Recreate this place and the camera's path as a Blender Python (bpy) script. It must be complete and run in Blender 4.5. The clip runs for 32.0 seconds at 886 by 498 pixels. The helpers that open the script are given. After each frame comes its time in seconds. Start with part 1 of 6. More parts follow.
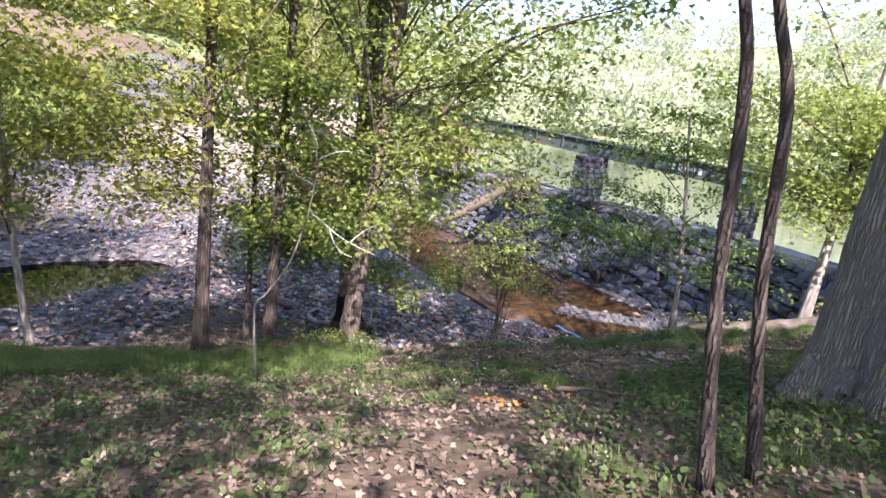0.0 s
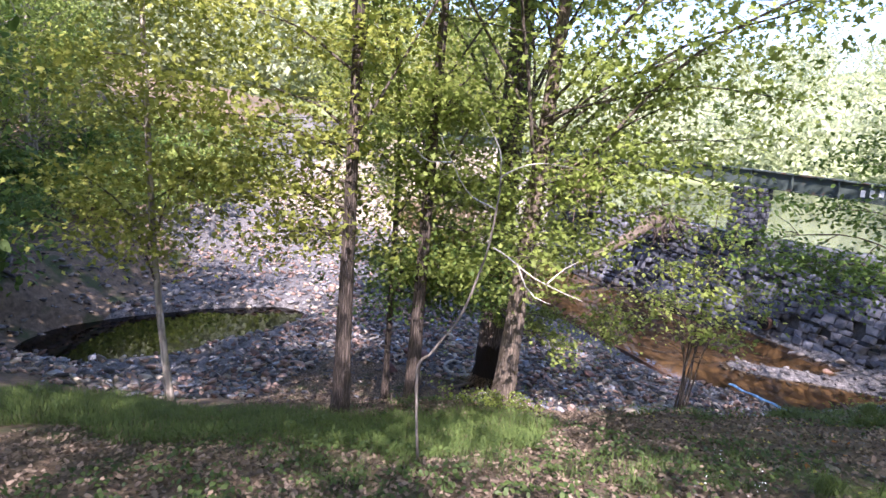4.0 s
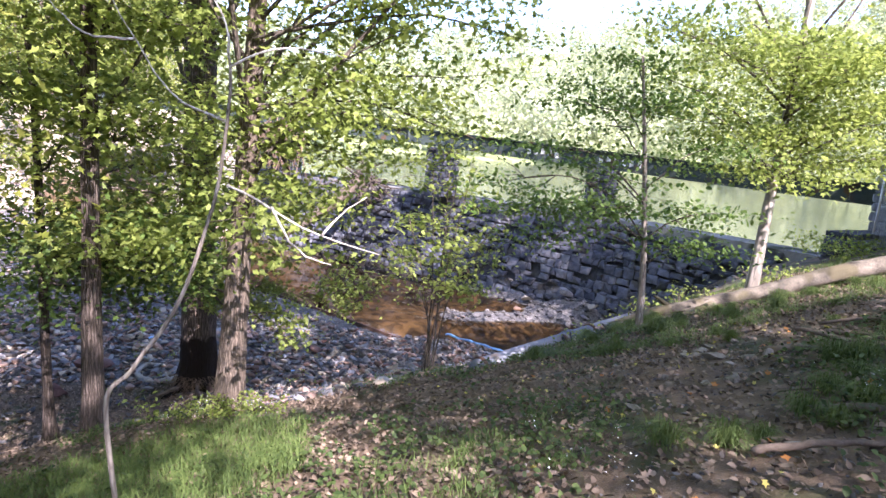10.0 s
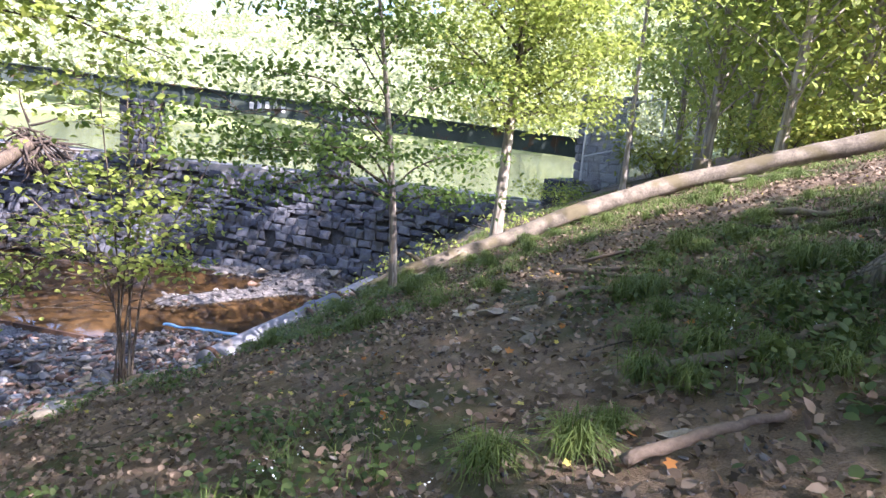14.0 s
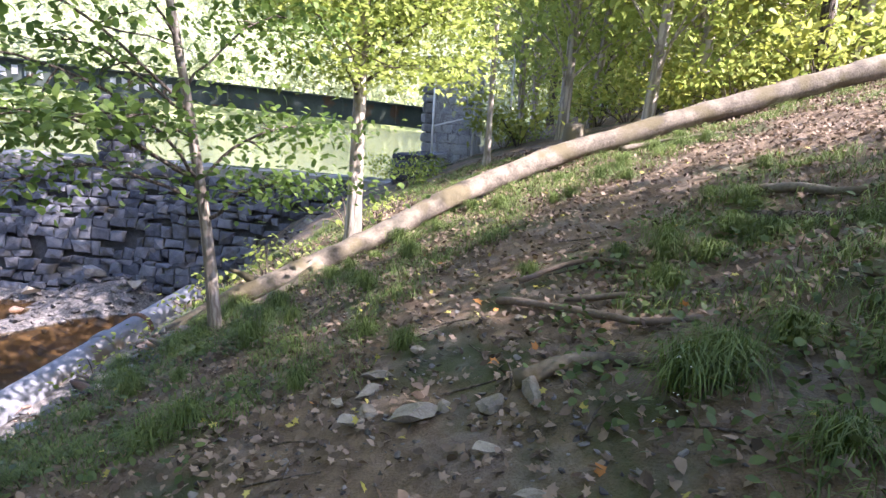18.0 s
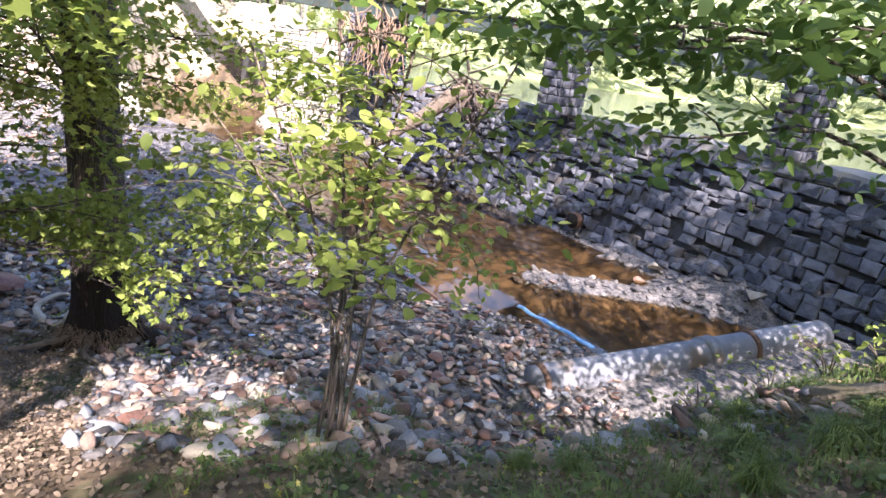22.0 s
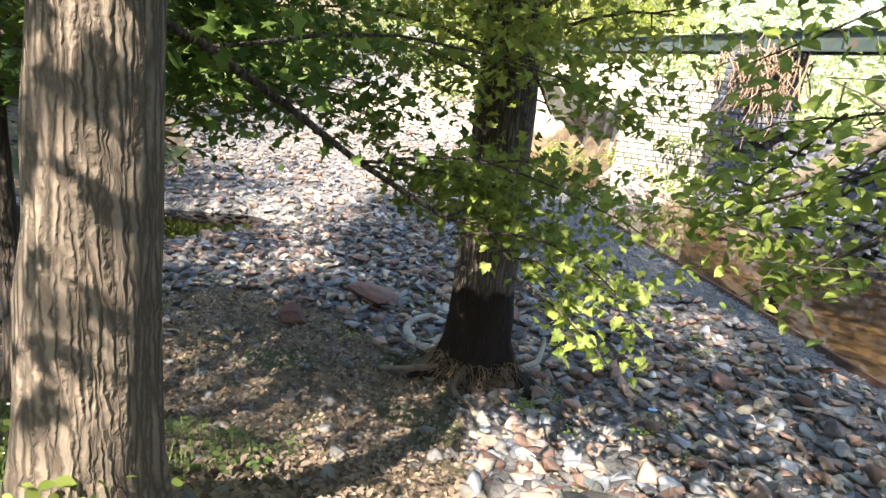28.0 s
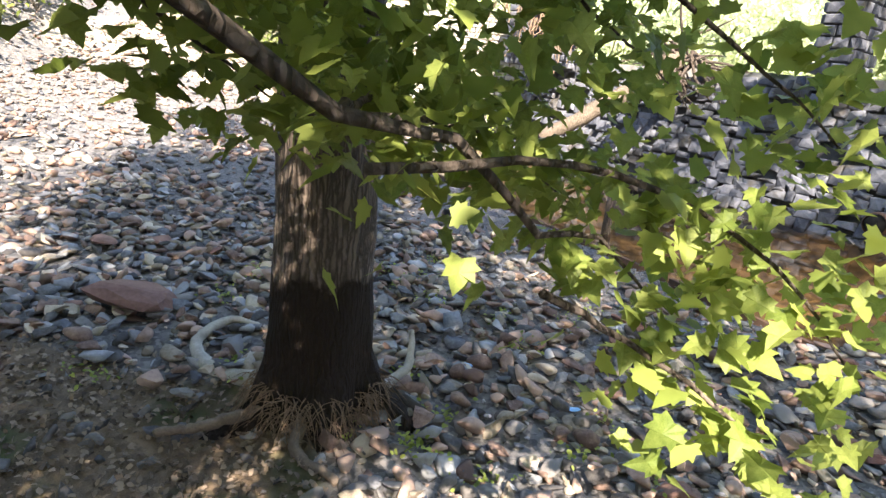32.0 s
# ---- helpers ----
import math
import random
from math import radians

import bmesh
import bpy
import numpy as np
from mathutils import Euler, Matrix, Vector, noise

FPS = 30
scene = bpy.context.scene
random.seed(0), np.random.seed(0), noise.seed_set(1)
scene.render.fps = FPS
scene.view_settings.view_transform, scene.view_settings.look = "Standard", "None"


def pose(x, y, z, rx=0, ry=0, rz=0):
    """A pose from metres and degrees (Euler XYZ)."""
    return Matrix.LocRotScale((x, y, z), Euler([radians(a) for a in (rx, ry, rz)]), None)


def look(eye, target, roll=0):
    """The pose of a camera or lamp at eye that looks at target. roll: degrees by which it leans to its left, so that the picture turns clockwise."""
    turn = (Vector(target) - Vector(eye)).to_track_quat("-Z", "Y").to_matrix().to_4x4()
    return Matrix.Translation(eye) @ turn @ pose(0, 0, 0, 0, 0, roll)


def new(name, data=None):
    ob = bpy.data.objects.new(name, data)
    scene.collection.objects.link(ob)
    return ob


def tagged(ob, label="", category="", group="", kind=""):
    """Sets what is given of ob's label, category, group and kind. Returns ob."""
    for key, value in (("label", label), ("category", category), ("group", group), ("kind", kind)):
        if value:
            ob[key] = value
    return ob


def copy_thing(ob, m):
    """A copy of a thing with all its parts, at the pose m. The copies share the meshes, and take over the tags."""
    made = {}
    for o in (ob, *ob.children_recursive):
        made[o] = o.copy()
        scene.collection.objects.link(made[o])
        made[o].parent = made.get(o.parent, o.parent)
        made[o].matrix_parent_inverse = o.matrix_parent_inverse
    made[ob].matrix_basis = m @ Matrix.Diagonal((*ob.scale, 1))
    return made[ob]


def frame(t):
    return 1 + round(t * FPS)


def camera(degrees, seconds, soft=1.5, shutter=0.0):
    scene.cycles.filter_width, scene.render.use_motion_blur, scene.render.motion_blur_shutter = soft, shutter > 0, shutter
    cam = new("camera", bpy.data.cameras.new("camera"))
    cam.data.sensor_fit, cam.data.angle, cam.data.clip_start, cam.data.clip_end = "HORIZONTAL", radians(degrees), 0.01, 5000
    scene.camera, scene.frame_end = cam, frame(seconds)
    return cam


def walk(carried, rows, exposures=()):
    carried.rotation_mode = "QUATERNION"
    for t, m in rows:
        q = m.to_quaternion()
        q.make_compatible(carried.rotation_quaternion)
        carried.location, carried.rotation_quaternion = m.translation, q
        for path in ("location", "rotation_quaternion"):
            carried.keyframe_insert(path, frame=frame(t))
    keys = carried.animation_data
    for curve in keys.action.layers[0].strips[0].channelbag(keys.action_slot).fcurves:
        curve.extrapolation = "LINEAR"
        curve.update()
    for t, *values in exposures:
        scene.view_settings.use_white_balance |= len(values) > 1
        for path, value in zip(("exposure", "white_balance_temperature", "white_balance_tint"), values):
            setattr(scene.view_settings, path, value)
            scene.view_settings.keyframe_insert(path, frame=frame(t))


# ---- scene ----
cam = camera(75.4, 32.0)
PATH = [
    (0, (0.755, -0.522, 2.07), (0.589, 1.417, 1.61), 7.8),
    (0.5, (0.736, -0.176, 1.948), (0.57, 1.766, 1.499), 7.9),
    (1, (0.648, -0.042, 1.967), (0.458, 1.901, 1.532), 7.8),
    (1.5, (0.591, 0.001, 1.927), (0.339, 1.942, 1.515), 6.4),
    (2, (0.558, 0.091, 1.889), (0.268, 2.025, 1.47), 5.9),
    (2.5, (0.359, 0.165, 1.837), (-0.03, 2.083, 1.424), 5.7),
    (4.5, (-0.603, 1.153, 1.468), (-1.186, 3.041, 1.156), 4.5),
    (5, (-0.714, 1.082, 1.457), (-0.982, 3.044, 1.175), 4.9),
    (5.5, (-0.714, 1.223, 1.4), (-0.622, 3.201, 1.12), 4.8),
    (6, (-0.786, 1.447, 1.333), (-0.542, 3.41, 1.037), 5.0),
    (6.5, (-0.753, 1.569, 1.326), (-0.487, 3.523, 0.991), 5.2),
    (7, (-0.769, 1.685, 1.207), (-0.386, 3.615, 0.847), 5.2),
    (7.5, (-0.867, 1.761, 1.213), (-0.319, 3.64, 0.801), 5.7),
    (8, (-0.859, 1.964, 1.174), (-0.257, 3.823, 0.745), 5.7),
    (8.5, (-0.954, 2.094, 1.145), (-0.394, 3.968, 0.727), 5.6),
    (9, (-1.018, 2.226, 1.054), (-0.513, 4.117, 0.645), 5.4),
    (9.5, (-0.99, 2.589, 0.992), (-0.505, 4.488, 0.592), 5.0),
    (10, (-1.032, 2.748, 0.957), (-0.575, 4.663, 0.605), 4.7),
    (10.5, (-0.836, 2.985, 0.863), (-0.374, 4.904, 0.536), 4.4),
    (11, (-0.662, 3.186, 0.81), (-0.066, 5.068, 0.489), 4.4),
    (11.5, (-0.501, 3.328, 0.699), (0.466, 5.042, 0.344), 5.4),
    (12, (-0.329, 3.526, 0.67), (0.91, 5.028, 0.213), 6.1),
    (12.5, (-0.318, 3.672, 0.657), (0.946, 5.155, 0.208), 5.9),
    (13, (-0.375, 3.753, 0.655), (0.887, 5.244, 0.224), 5.2),
    (13.5, (-0.315, 3.994, 0.521), (0.95, 5.491, 0.123), 4.9),
    (14, (-0.221, 4.421, 0.439), (1.036, 5.929, 0.059), 5.1),
    (14.5, (-0.138, 4.535, 0.424), (1.128, 6.035, 0.042), 5.0),
    (15, (-0.028, 4.65, 0.393), (1.332, 6.064, 0.009), 5.3),
    (15.5, (0.056, 4.836, 0.309), (1.529, 6.132, -0.078), 5.4),
    (17.5, (1.009, 6.365, 0.331), (2.642, 7.437, -0.099), 4.7),
    (18, (1.338, 6.599, 0.293), (2.979, 7.663, -0.129), 3.8),
    (18.5, (1.535, 6.851, 0.253), (3.207, 7.872, -0.146), 3.5),
    (19, (1.752, 7.13, 0.192), (3.442, 8.121, -0.208), 3.3),
    (19.5, (1.919, 7.421, 0.178), (3.595, 8.435, -0.228), 3.1),
    (20, (1.916, 7.691, 0.133), (3.535, 8.8, -0.255), 3.2),
    (20.5, (1.942, 7.957, 0.056), (3.263, 9.401, -0.354), 5.6),
    (21, (2.009, 8.186, -0.008), (2.889, 9.916, -0.488), 7.3),
    (21.5, (1.98, 8.393, -0.081), (2.579, 10.222, -0.627), 8.1),
    (22, (1.856, 8.515, -0.139), (1.842, 10.415, -0.762), 8.3),
    (22.5, (1.881, 8.685, -0.24), (1.533, 10.552, -0.866), 7.0),
    (23, (1.852, 8.938, -0.359), (1.319, 10.77, -0.958), 7.4),
    (23.5, (1.738, 9.171, -0.48), (1.069, 10.957, -1.083), 8.9),
    (24, (1.618, 9.378, -0.561), (0.657, 11.017, -1.186), 9.5),
    (24.5, (1.418, 9.484, -0.623), (0.251, 10.981, -1.253), 11.3),
    (25, (1.202, 9.657, -0.737), (-0.151, 10.988, -1.366), 13.4),
    (25.5, (0.948, 9.753, -0.798), (-0.553, 10.928, -1.404), 12.3),
    (27.5, (-0.034, 10.178, -1.4), (-1.365, 11.571, -1.934), 7.0),
    (28, (-0.24, 10.49, -1.64), (-1.270, 12.125, -2.156), 5.8),
    (28.5, (-0.72, 10.65, -1.75), (-1.45, 12.44, -2.26), 5.6),
    (29, (-1.043, 10.869, -1.83), (-1.504, 12.738, -2.371), 5.7),
    (29.5, (-1.179, 11.174, -1.93), (-1.473, 13.073, -2.485), 5.7),
    (30, (-1.191, 11.613, -2.06), (-1.345, 13.527, -2.62), 5.3),
    (30.5, (-1.263, 11.883, -2.15), (-1.412, 13.804, -2.684), 5.4),
    (31, (-1.369, 12.113, -2.24), (-1.519, 14.037, -2.765), 5.5),
    (31.5, (-1.546, 12.481, -2.28), (-1.758, 14.387, -2.848), 5.9),
    (32, (-1.84, 12.665, -2.33), (-2.169, 14.547, -2.923), 6.1),
]
walk(cam, [(t, look(eye, target, roll)) for t, eye, target, roll in PATH], exposures=[(0.0, 2.0, 5950.0, 29.0), (8.0, 2.15, 5900.0, 31.0), (13.0, 2.45, 5950.0, 28.0), (19.0, 2.7, 6150.0, 29.0), (21.5, 2.5, 6250.0, 25.0), (25.0, 2.45, 6100.0, 26.0), (28.0, 2.5, 6700.0, 9.0), (32.0, 2.65, 6950.0, 12.0)])

# ---------------------------------------------------------------- light
SUN_AZ, SUN_EL = 286.0, 45.0   # degrees from +x towards +y, and above the horizon
world = bpy.data.worlds.new("sky_world")
scene.world = world
world.use_nodes = True
wn = world.node_tree.nodes
sky = wn.new("ShaderNodeTexSky")
sky.sky_type = "NISHITA"
sky.sun_disc = False
sky.sun_elevation = radians(SUN_EL)
sky.sun_rotation = radians(90 - SUN_AZ)
sky.air_density, sky.dust_density, sky.ozone_density = 1.0, 1.0, 1.7
wn["Background"].inputs["Strength"].default_value = 0.14
world.node_tree.links.new(sky.outputs[0], wn["Background"].inputs["Color"])
sun_dir = Vector((math.cos(radians(SUN_AZ)) * math.cos(radians(SUN_EL)), math.sin(radians(SUN_AZ)) * math.cos(radians(SUN_EL)), math.sin(radians(SUN_EL))))
sun = new("sun", bpy.data.lights.new("sun", "SUN"))
sun.data.energy, sun.data.angle, sun.data.color = 5.0, radians(0.53), (1.0, 0.92, 0.82)
sun.matrix_world = look((0, 0, 60), Vector((0, 0, 60)) - sun_dir)

# ---------------------------------------------------------------- materials
def material(name, dark, light, scale=4.0, rough=0.9, bump=0.3, fine=40.0, spread=0.5, patch=None, patch_scale=0.6, patch_amount=0.5,
             translucent=0.0, per_object=0.0, per_island=0.0, stretch=(1, 1, 1), metal=0.0, spec=0.3, bump_dist=0.02, wave=0.0):
    m = bpy.data.materials.new(name)
    m.use_nodes = True
    n, l = m.node_tree.nodes, m.node_tree.links
    bsdf, out = n["Principled BSDF"], n["Material Output"]
    co = n.new("ShaderNodeTexCoord")
    mp = n.new("ShaderNodeMapping")
    mp.inputs["Scale"].default_value = stretch
    l.new(co.outputs["Object"], mp.inputs["Vector"])
    big = n.new("ShaderNodeTexNoise")
    big.inputs["Scale"].default_value, big.inputs["Detail"].default_value, big.inputs["Roughness"].default_value = scale, 6, 0.65
    l.new(mp.outputs[0], big.inputs["Vector"])
    small = n.new("ShaderNodeTexNoise")
    small.inputs["Scale"].default_value, small.inputs["Detail"].default_value = fine, 4
    l.new(mp.outputs[0], small.inputs["Vector"])
    add = n.new("ShaderNodeMath")
    add.operation = "MULTIPLY_ADD"
    l.new(small.outputs["Fac"], add.inputs[0])
    add.inputs[1].default_value = 0.45
    l.new(big.outputs["Fac"], add.inputs[2])
    ramp = n.new("ShaderNodeMapRange")
    ramp.inputs["From Min"].default_value, ramp.inputs["From Max"].default_value = 0.72 - 0.5 * spread, 0.72 + 0.5 * spread
    last = add.outputs[0]
    if per_object or per_island:
        if per_object:
            rnd = n.new("ShaderNodeObjectInfo").outputs["Random"]
        else:
            rnd = n.new("ShaderNodeNewGeometry").outputs["Random Per Island"]
        amount = per_object or per_island
        shift = n.new("ShaderNodeMath")
        shift.operation = "MULTIPLY_ADD"
        l.new(rnd, shift.inputs[0])
        shift.inputs[1].default_value = amount
        l.new(last, shift.inputs[2])
        low = n.new("ShaderNodeMath")
        low.operation = "SUBTRACT"
        l.new(shift.outputs[0], low.inputs[0])
        low.inputs[1].default_value = 0.5 * amount
        last = low.outputs[0]
    l.new(last, ramp.inputs["Value"])
    mix = n.new("ShaderNodeMix")
    mix.data_type = "RGBA"
    mix.inputs["A"].default_value, mix.inputs["B"].default_value = (*dark, 1), (*light, 1)
    l.new(ramp.outputs[0], mix.inputs["Factor"])
    colour = mix.outputs["Result"]
    if patch:
        pn = n.new("ShaderNodeTexNoise")
        pn.inputs["Scale"].default_value, pn.inputs["Detail"].default_value = patch_scale, 7
        l.new(co.outputs["Object"], pn.inputs["Vector"])
        pr = n.new("ShaderNodeMapRange")
        pr.inputs["From Min"].default_value, pr.inputs["From Max"].default_value = 0.62 - 0.25 * patch_amount, 0.7 - 0.2 * patch_amount
        l.new(pn.outputs["Fac"], pr.inputs["Value"])
        mix2 = n.new("ShaderNodeMix")
        mix2.data_type = "RGBA"
        l.new(pr.outputs[0], mix2.inputs["Factor"])
        l.new(colour, mix2.inputs["A"])
        mix2.inputs["B"].default_value = (*patch, 1)
        colour = mix2.outputs["Result"]
    l.new(colour, bsdf.inputs["Base Color"])
    bsdf.inputs["Roughness"].default_value, bsdf.inputs["Metallic"].default_value = rough, metal
    bsdf.inputs["Specular IOR Level"].default_value = spec
    if bump:
        bn = n.new("ShaderNodeBump")
        bn.inputs["Strength"].default_value, bn.inputs["Distance"].default_value = bump, bump_dist
        l.new(add.outputs[0], bn.inputs["Height"])
        l.new(bn.outputs[0], bsdf.inputs["Normal"])
    if translucent:
        tr = n.new("ShaderNodeBsdfTranslucent")
        l.new(colour, tr.inputs["Color"])
        ms = n.new("ShaderNodeMixShader")
        ms.inputs[0].default_value = translucent
        l.new(bsdf.outputs[0], ms.inputs[1])
        l.new(tr.outputs[0], ms.inputs[2])
        l.new(ms.outputs[0], out.inputs["Surface"])
    return m


def bark_material(name, dark, light, furrow=14.0, rough=0.95, depth=0.03, patch=None):
    """Bark: upright plates parted by dark furrows, with fine grain and some lichen grey."""
    m = material(name, tuple(0.55 * d + 0.45 * l for d, l in zip(dark, light)), light, scale=furrow * 0.5, fine=furrow * 4, stretch=(1, 1, 0.3), rough=rough, bump=0.0, spread=0.5)
    n, l = m.node_tree.nodes, m.node_tree.links
    bsdf = n["Principled BSDF"]
    base = bsdf.inputs["Base Color"].links[0].from_socket
    co = n.new("ShaderNodeTexCoord")
    nz = n.new("ShaderNodeTexNoise")
    nz.inputs["Scale"].default_value, nz.inputs["Detail"].default_value = furrow * 0.6, 3
    l.new(co.outputs["Object"], nz.inputs["Vector"])
    warp = n.new("ShaderNodeVectorMath")
    warp.operation = "MULTIPLY_ADD"
    warp.inputs[1].default_value = (0.8 / furrow,) * 3
    l.new(nz.outputs["Color"], warp.inputs[0])
    l.new(co.outputs["Object"], warp.inputs[2])
    mp = n.new("ShaderNodeMapping")
    mp.inputs["Scale"].default_value = (1, 1, 0.09)
    l.new(warp.outputs[0], mp.inputs["Vector"])
    vo = n.new("ShaderNodeTexVoronoi")
    vo.feature = "DISTANCE_TO_EDGE"
    vo.inputs["Scale"].default_value = furrow
    l.new(mp.outputs[0], vo.inputs["Vector"])
    mr = n.new("ShaderNodeMapRange")
    mr.inputs["From Min"].default_value, mr.inputs["From Max"].default_value = 0.02, 0.26
    l.new(vo.outputs["Distance"], mr.inputs["Value"])
    mx = n.new("ShaderNodeMix")
    mx.data_type = "RGBA"
    mx.inputs["A"].default_value = (*dark, 1)
    l.new(mr.outputs[0], mx.inputs["Factor"])
    l.new(base, mx.inputs["B"])
    l.new(mx.outputs["Result"], bsdf.inputs["Base Color"])
    fine = n.new("ShaderNodeTexNoise")
    fine.inputs["Scale"].default_value, fine.inputs["Detail"].default_value = furrow * 3, 5
    l.new(mp.outputs[0], fine.inputs["Vector"])
    sm = n.new("ShaderNodeMath")
    sm.operation = "MULTIPLY_ADD"
    sm.inputs[1].default_value = 0.5
    l.new(fine.outputs["Fac"], sm.inputs[0])
    l.new(mr.outputs[0], sm.inputs[2])
    bp = n.new("ShaderNodeBump")
    bp.inputs["Strength"].default_value, bp.inputs["Distance"].default_value = 1.0, depth
    l.new(sm.outputs[0], bp.inputs["Height"])
    l.new(bp.outputs[0], bsdf.inputs["Normal"])
    return m


def water_material(name, tint, rough=0.03, ripple=0.15, scale=5.0, opaque=None):
    m = bpy.data.materials.new(name)
    m.use_nodes = True
    n, l = m.node_tree.nodes, m.node_tree.links
    n.remove(n["Principled BSDF"])
    out = n["Material Output"]
    co = n.new("ShaderNodeTexCoord")
    nz = n.new("ShaderNodeTexNoise")
    nz.inputs["Scale"].default_value, nz.inputs["Detail"].default_value = scale, 3
    l.new(co.outputs["Object"], nz.inputs["Vector"])
    bp = n.new("ShaderNodeBump")
    bp.inputs["Strength"].default_value, bp.inputs["Distance"].default_value = ripple, 0.02
    l.new(nz.outputs["Fac"], bp.inputs["Height"])
    gl = n.new("ShaderNodeBsdfGlossy")
    gl.inputs["Roughness"].default_value = rough
    l.new(bp.outputs[0], gl.inputs["Normal"])
    if opaque:
        base = n.new("ShaderNodeBsdfDiffuse")
        nb = n.new("ShaderNodeTexNoise")
        nb.inputs["Scale"].default_value, nb.inputs["Detail"].default_value = 0.12, 5
        l.new(co.outputs["Object"], nb.inputs["Vector"])
        mc = n.new("ShaderNodeMix")
        mc.data_type = "RGBA"
        mc.inputs["A"].default_value, mc.inputs["B"].default_value = (*opaque, 1), (*tint, 1)
        l.new(nb.outputs["Fac"], mc.inputs["Factor"])
        l.new(mc.outputs["Result"], base.inputs["Color"])
    else:
        base = n.new("ShaderNodeBsdfTransparent")
        base.inputs["Color"].default_value = (*tint, 1)
    fr = n.new("ShaderNodeFresnel")
    fr.inputs["IOR"].default_value = 1.12 if opaque else 1.33
    l.new(bp.outputs[0], fr.inputs["Normal"])
    ms = n.new("ShaderNodeMixShader")
    l.new(fr.outputs[0], ms.inputs[0])
    l.new(base.outputs[0], ms.inputs[1])
    l.new(gl.outputs[0], ms.inputs[2])
    l.new(ms.outputs[0], out.inputs["Surface"])
    return m




def ground_material():
    """Leafy soil that gives way to gravel, sand and the brown stream bed."""
    m = material("ground_mat", (0.04, 0.028, 0.018), (0.21, 0.152, 0.10), scale=5.0, fine=85, spread=0.5, bump=1.0, patch=(0.05, 0.06, 0.022), patch_scale=0.9, patch_amount=0.35)
    n, l = m.node_tree.nodes, m.node_tree.links
    bsdf = n["Principled BSDF"]
    soil = bsdf.inputs["Base Color"].links[0].from_socket
    co = n.new("ShaderNodeTexCoord")

    def layer(under, name, dark, light, scale):
        vo = n.new("ShaderNodeTexVoronoi")
        vo.inputs["Scale"].default_value = scale
        l.new(co.outputs["Object"], vo.inputs["Vector"])
        sep = n.new("ShaderNodeSeparateColor")
        l.new(vo.outputs["Color"], sep.inputs[0])
        mx = n.new("ShaderNodeMix")
        mx.data_type = "RGBA"
        mx.inputs["A"].default_value, mx.inputs["B"].default_value = (*dark, 1), (*light, 1)
        l.new(sep.outputs[0], mx.inputs["Factor"])
        at = n.new("ShaderNodeAttribute")
        at.attribute_name = name
        nz = n.new("ShaderNodeTexNoise")
        nz.inputs["Scale"].default_value, nz.inputs["Detail"].default_value = 2.5, 5
        l.new(co.outputs["Object"], nz.inputs["Vector"])
        ma = n.new("ShaderNodeMath")
        ma.operation = "MULTIPLY_ADD"
        l.new(at.outputs["Fac"], ma.inputs[0])
        ma.inputs[1].default_value = 2.0
        l.new(nz.outputs["Fac"], ma.inputs[2])
        mr = n.new("ShaderNodeMapRange")
        mr.inputs["From Min"].default_value, mr.inputs["From Max"].default_value = 1.2, 1.6
        l.new(ma.outputs[0], mr.inputs["Value"])
        top = n.new("ShaderNodeMix")
        top.data_type = "RGBA"
        l.new(mr.outputs[0], top.inputs["Factor"])
        l.new(under, top.inputs["A"])
        l.new(mx.outputs["Result"], top.inputs["B"])
        return top.outputs["Result"]

    c = layer(soil, "stony", (0.055, 0.052, 0.052), (0.17, 0.16, 0.155), 22)
    c = layer(c, "sandy", (0.20, 0.17, 0.125), (0.34, 0.295, 0.23), 9)
    c = layer(c, "wet", (0.05, 0.037, 0.025), (0.135, 0.094, 0.055), 3)
    c = layer(c, "wooded", (0.13, 0.16, 0.06), (0.26, 0.30, 0.14), 0.3)
    l.new(c, bsdf.inputs["Base Color"])
    return m


M_GROUND = ground_material()
STONE_TONES = (((0.075, 0.078, 0.09), (0.27, 0.275, 0.29)), ((0.11, 0.068, 0.054), (0.35, 0.245, 0.195)), ((0.045, 0.042, 0.043), (0.18, 0.168, 0.16)), ((0.17, 0.14, 0.105), (0.43, 0.37, 0.295)))
M_STONE = [material("river_stone_mat", d, l, scale=5.0, fine=38, spread=0.6, per_object=0.7, bump=0.5, rough=0.8) for d, l in STONE_TONES]
M_STONES = [material("river_stones_mat", d, l, scale=5.0, fine=38, spread=0.6, per_island=0.8, bump=0.5, rough=0.8) for d, l in STONE_TONES]
M_PATHSTONE = material("path_stone_mat", (0.12, 0.105, 0.083), (0.29, 0.262, 0.21), scale=5.0, fine=38, spread=0.6, per_object=0.5, bump=0.5, rough=0.9)
M_RED = material("red_stone_mat", (0.09, 0.042, 0.034), (0.24, 0.14, 0.11), scale=3.0, fine=28, spread=0.6, per_object=0.5, bump=0.4)
M_BLOCK = material("wall_block_mat", (0.04, 0.044, 0.058), (0.15, 0.155, 0.178), scale=4.5, fine=26, spread=0.7, per_object=0.6, bump=0.6, patch=(0.06, 0.055, 0.05), patch_scale=1.2, patch_amount=0.25)
M_BLOCKS = material("wall_blocks_mat", (0.04, 0.044, 0.058), (0.15, 0.155, 0.178), scale=4.5, fine=26, spread=0.7, per_island=0.6, bump=0.6, patch=(0.06, 0.055, 0.05), patch_scale=1.2, patch_amount=0.25)
M_PALEBLOCK = material("pale_block_mat", (0.21, 0.195, 0.165), (0.40, 0.375, 0.32), scale=2.5, fine=22, spread=0.7, per_object=0.4, bump=0.5, patch=(0.22, 0.20, 0.15), patch_scale=0.9, patch_amount=0.3)
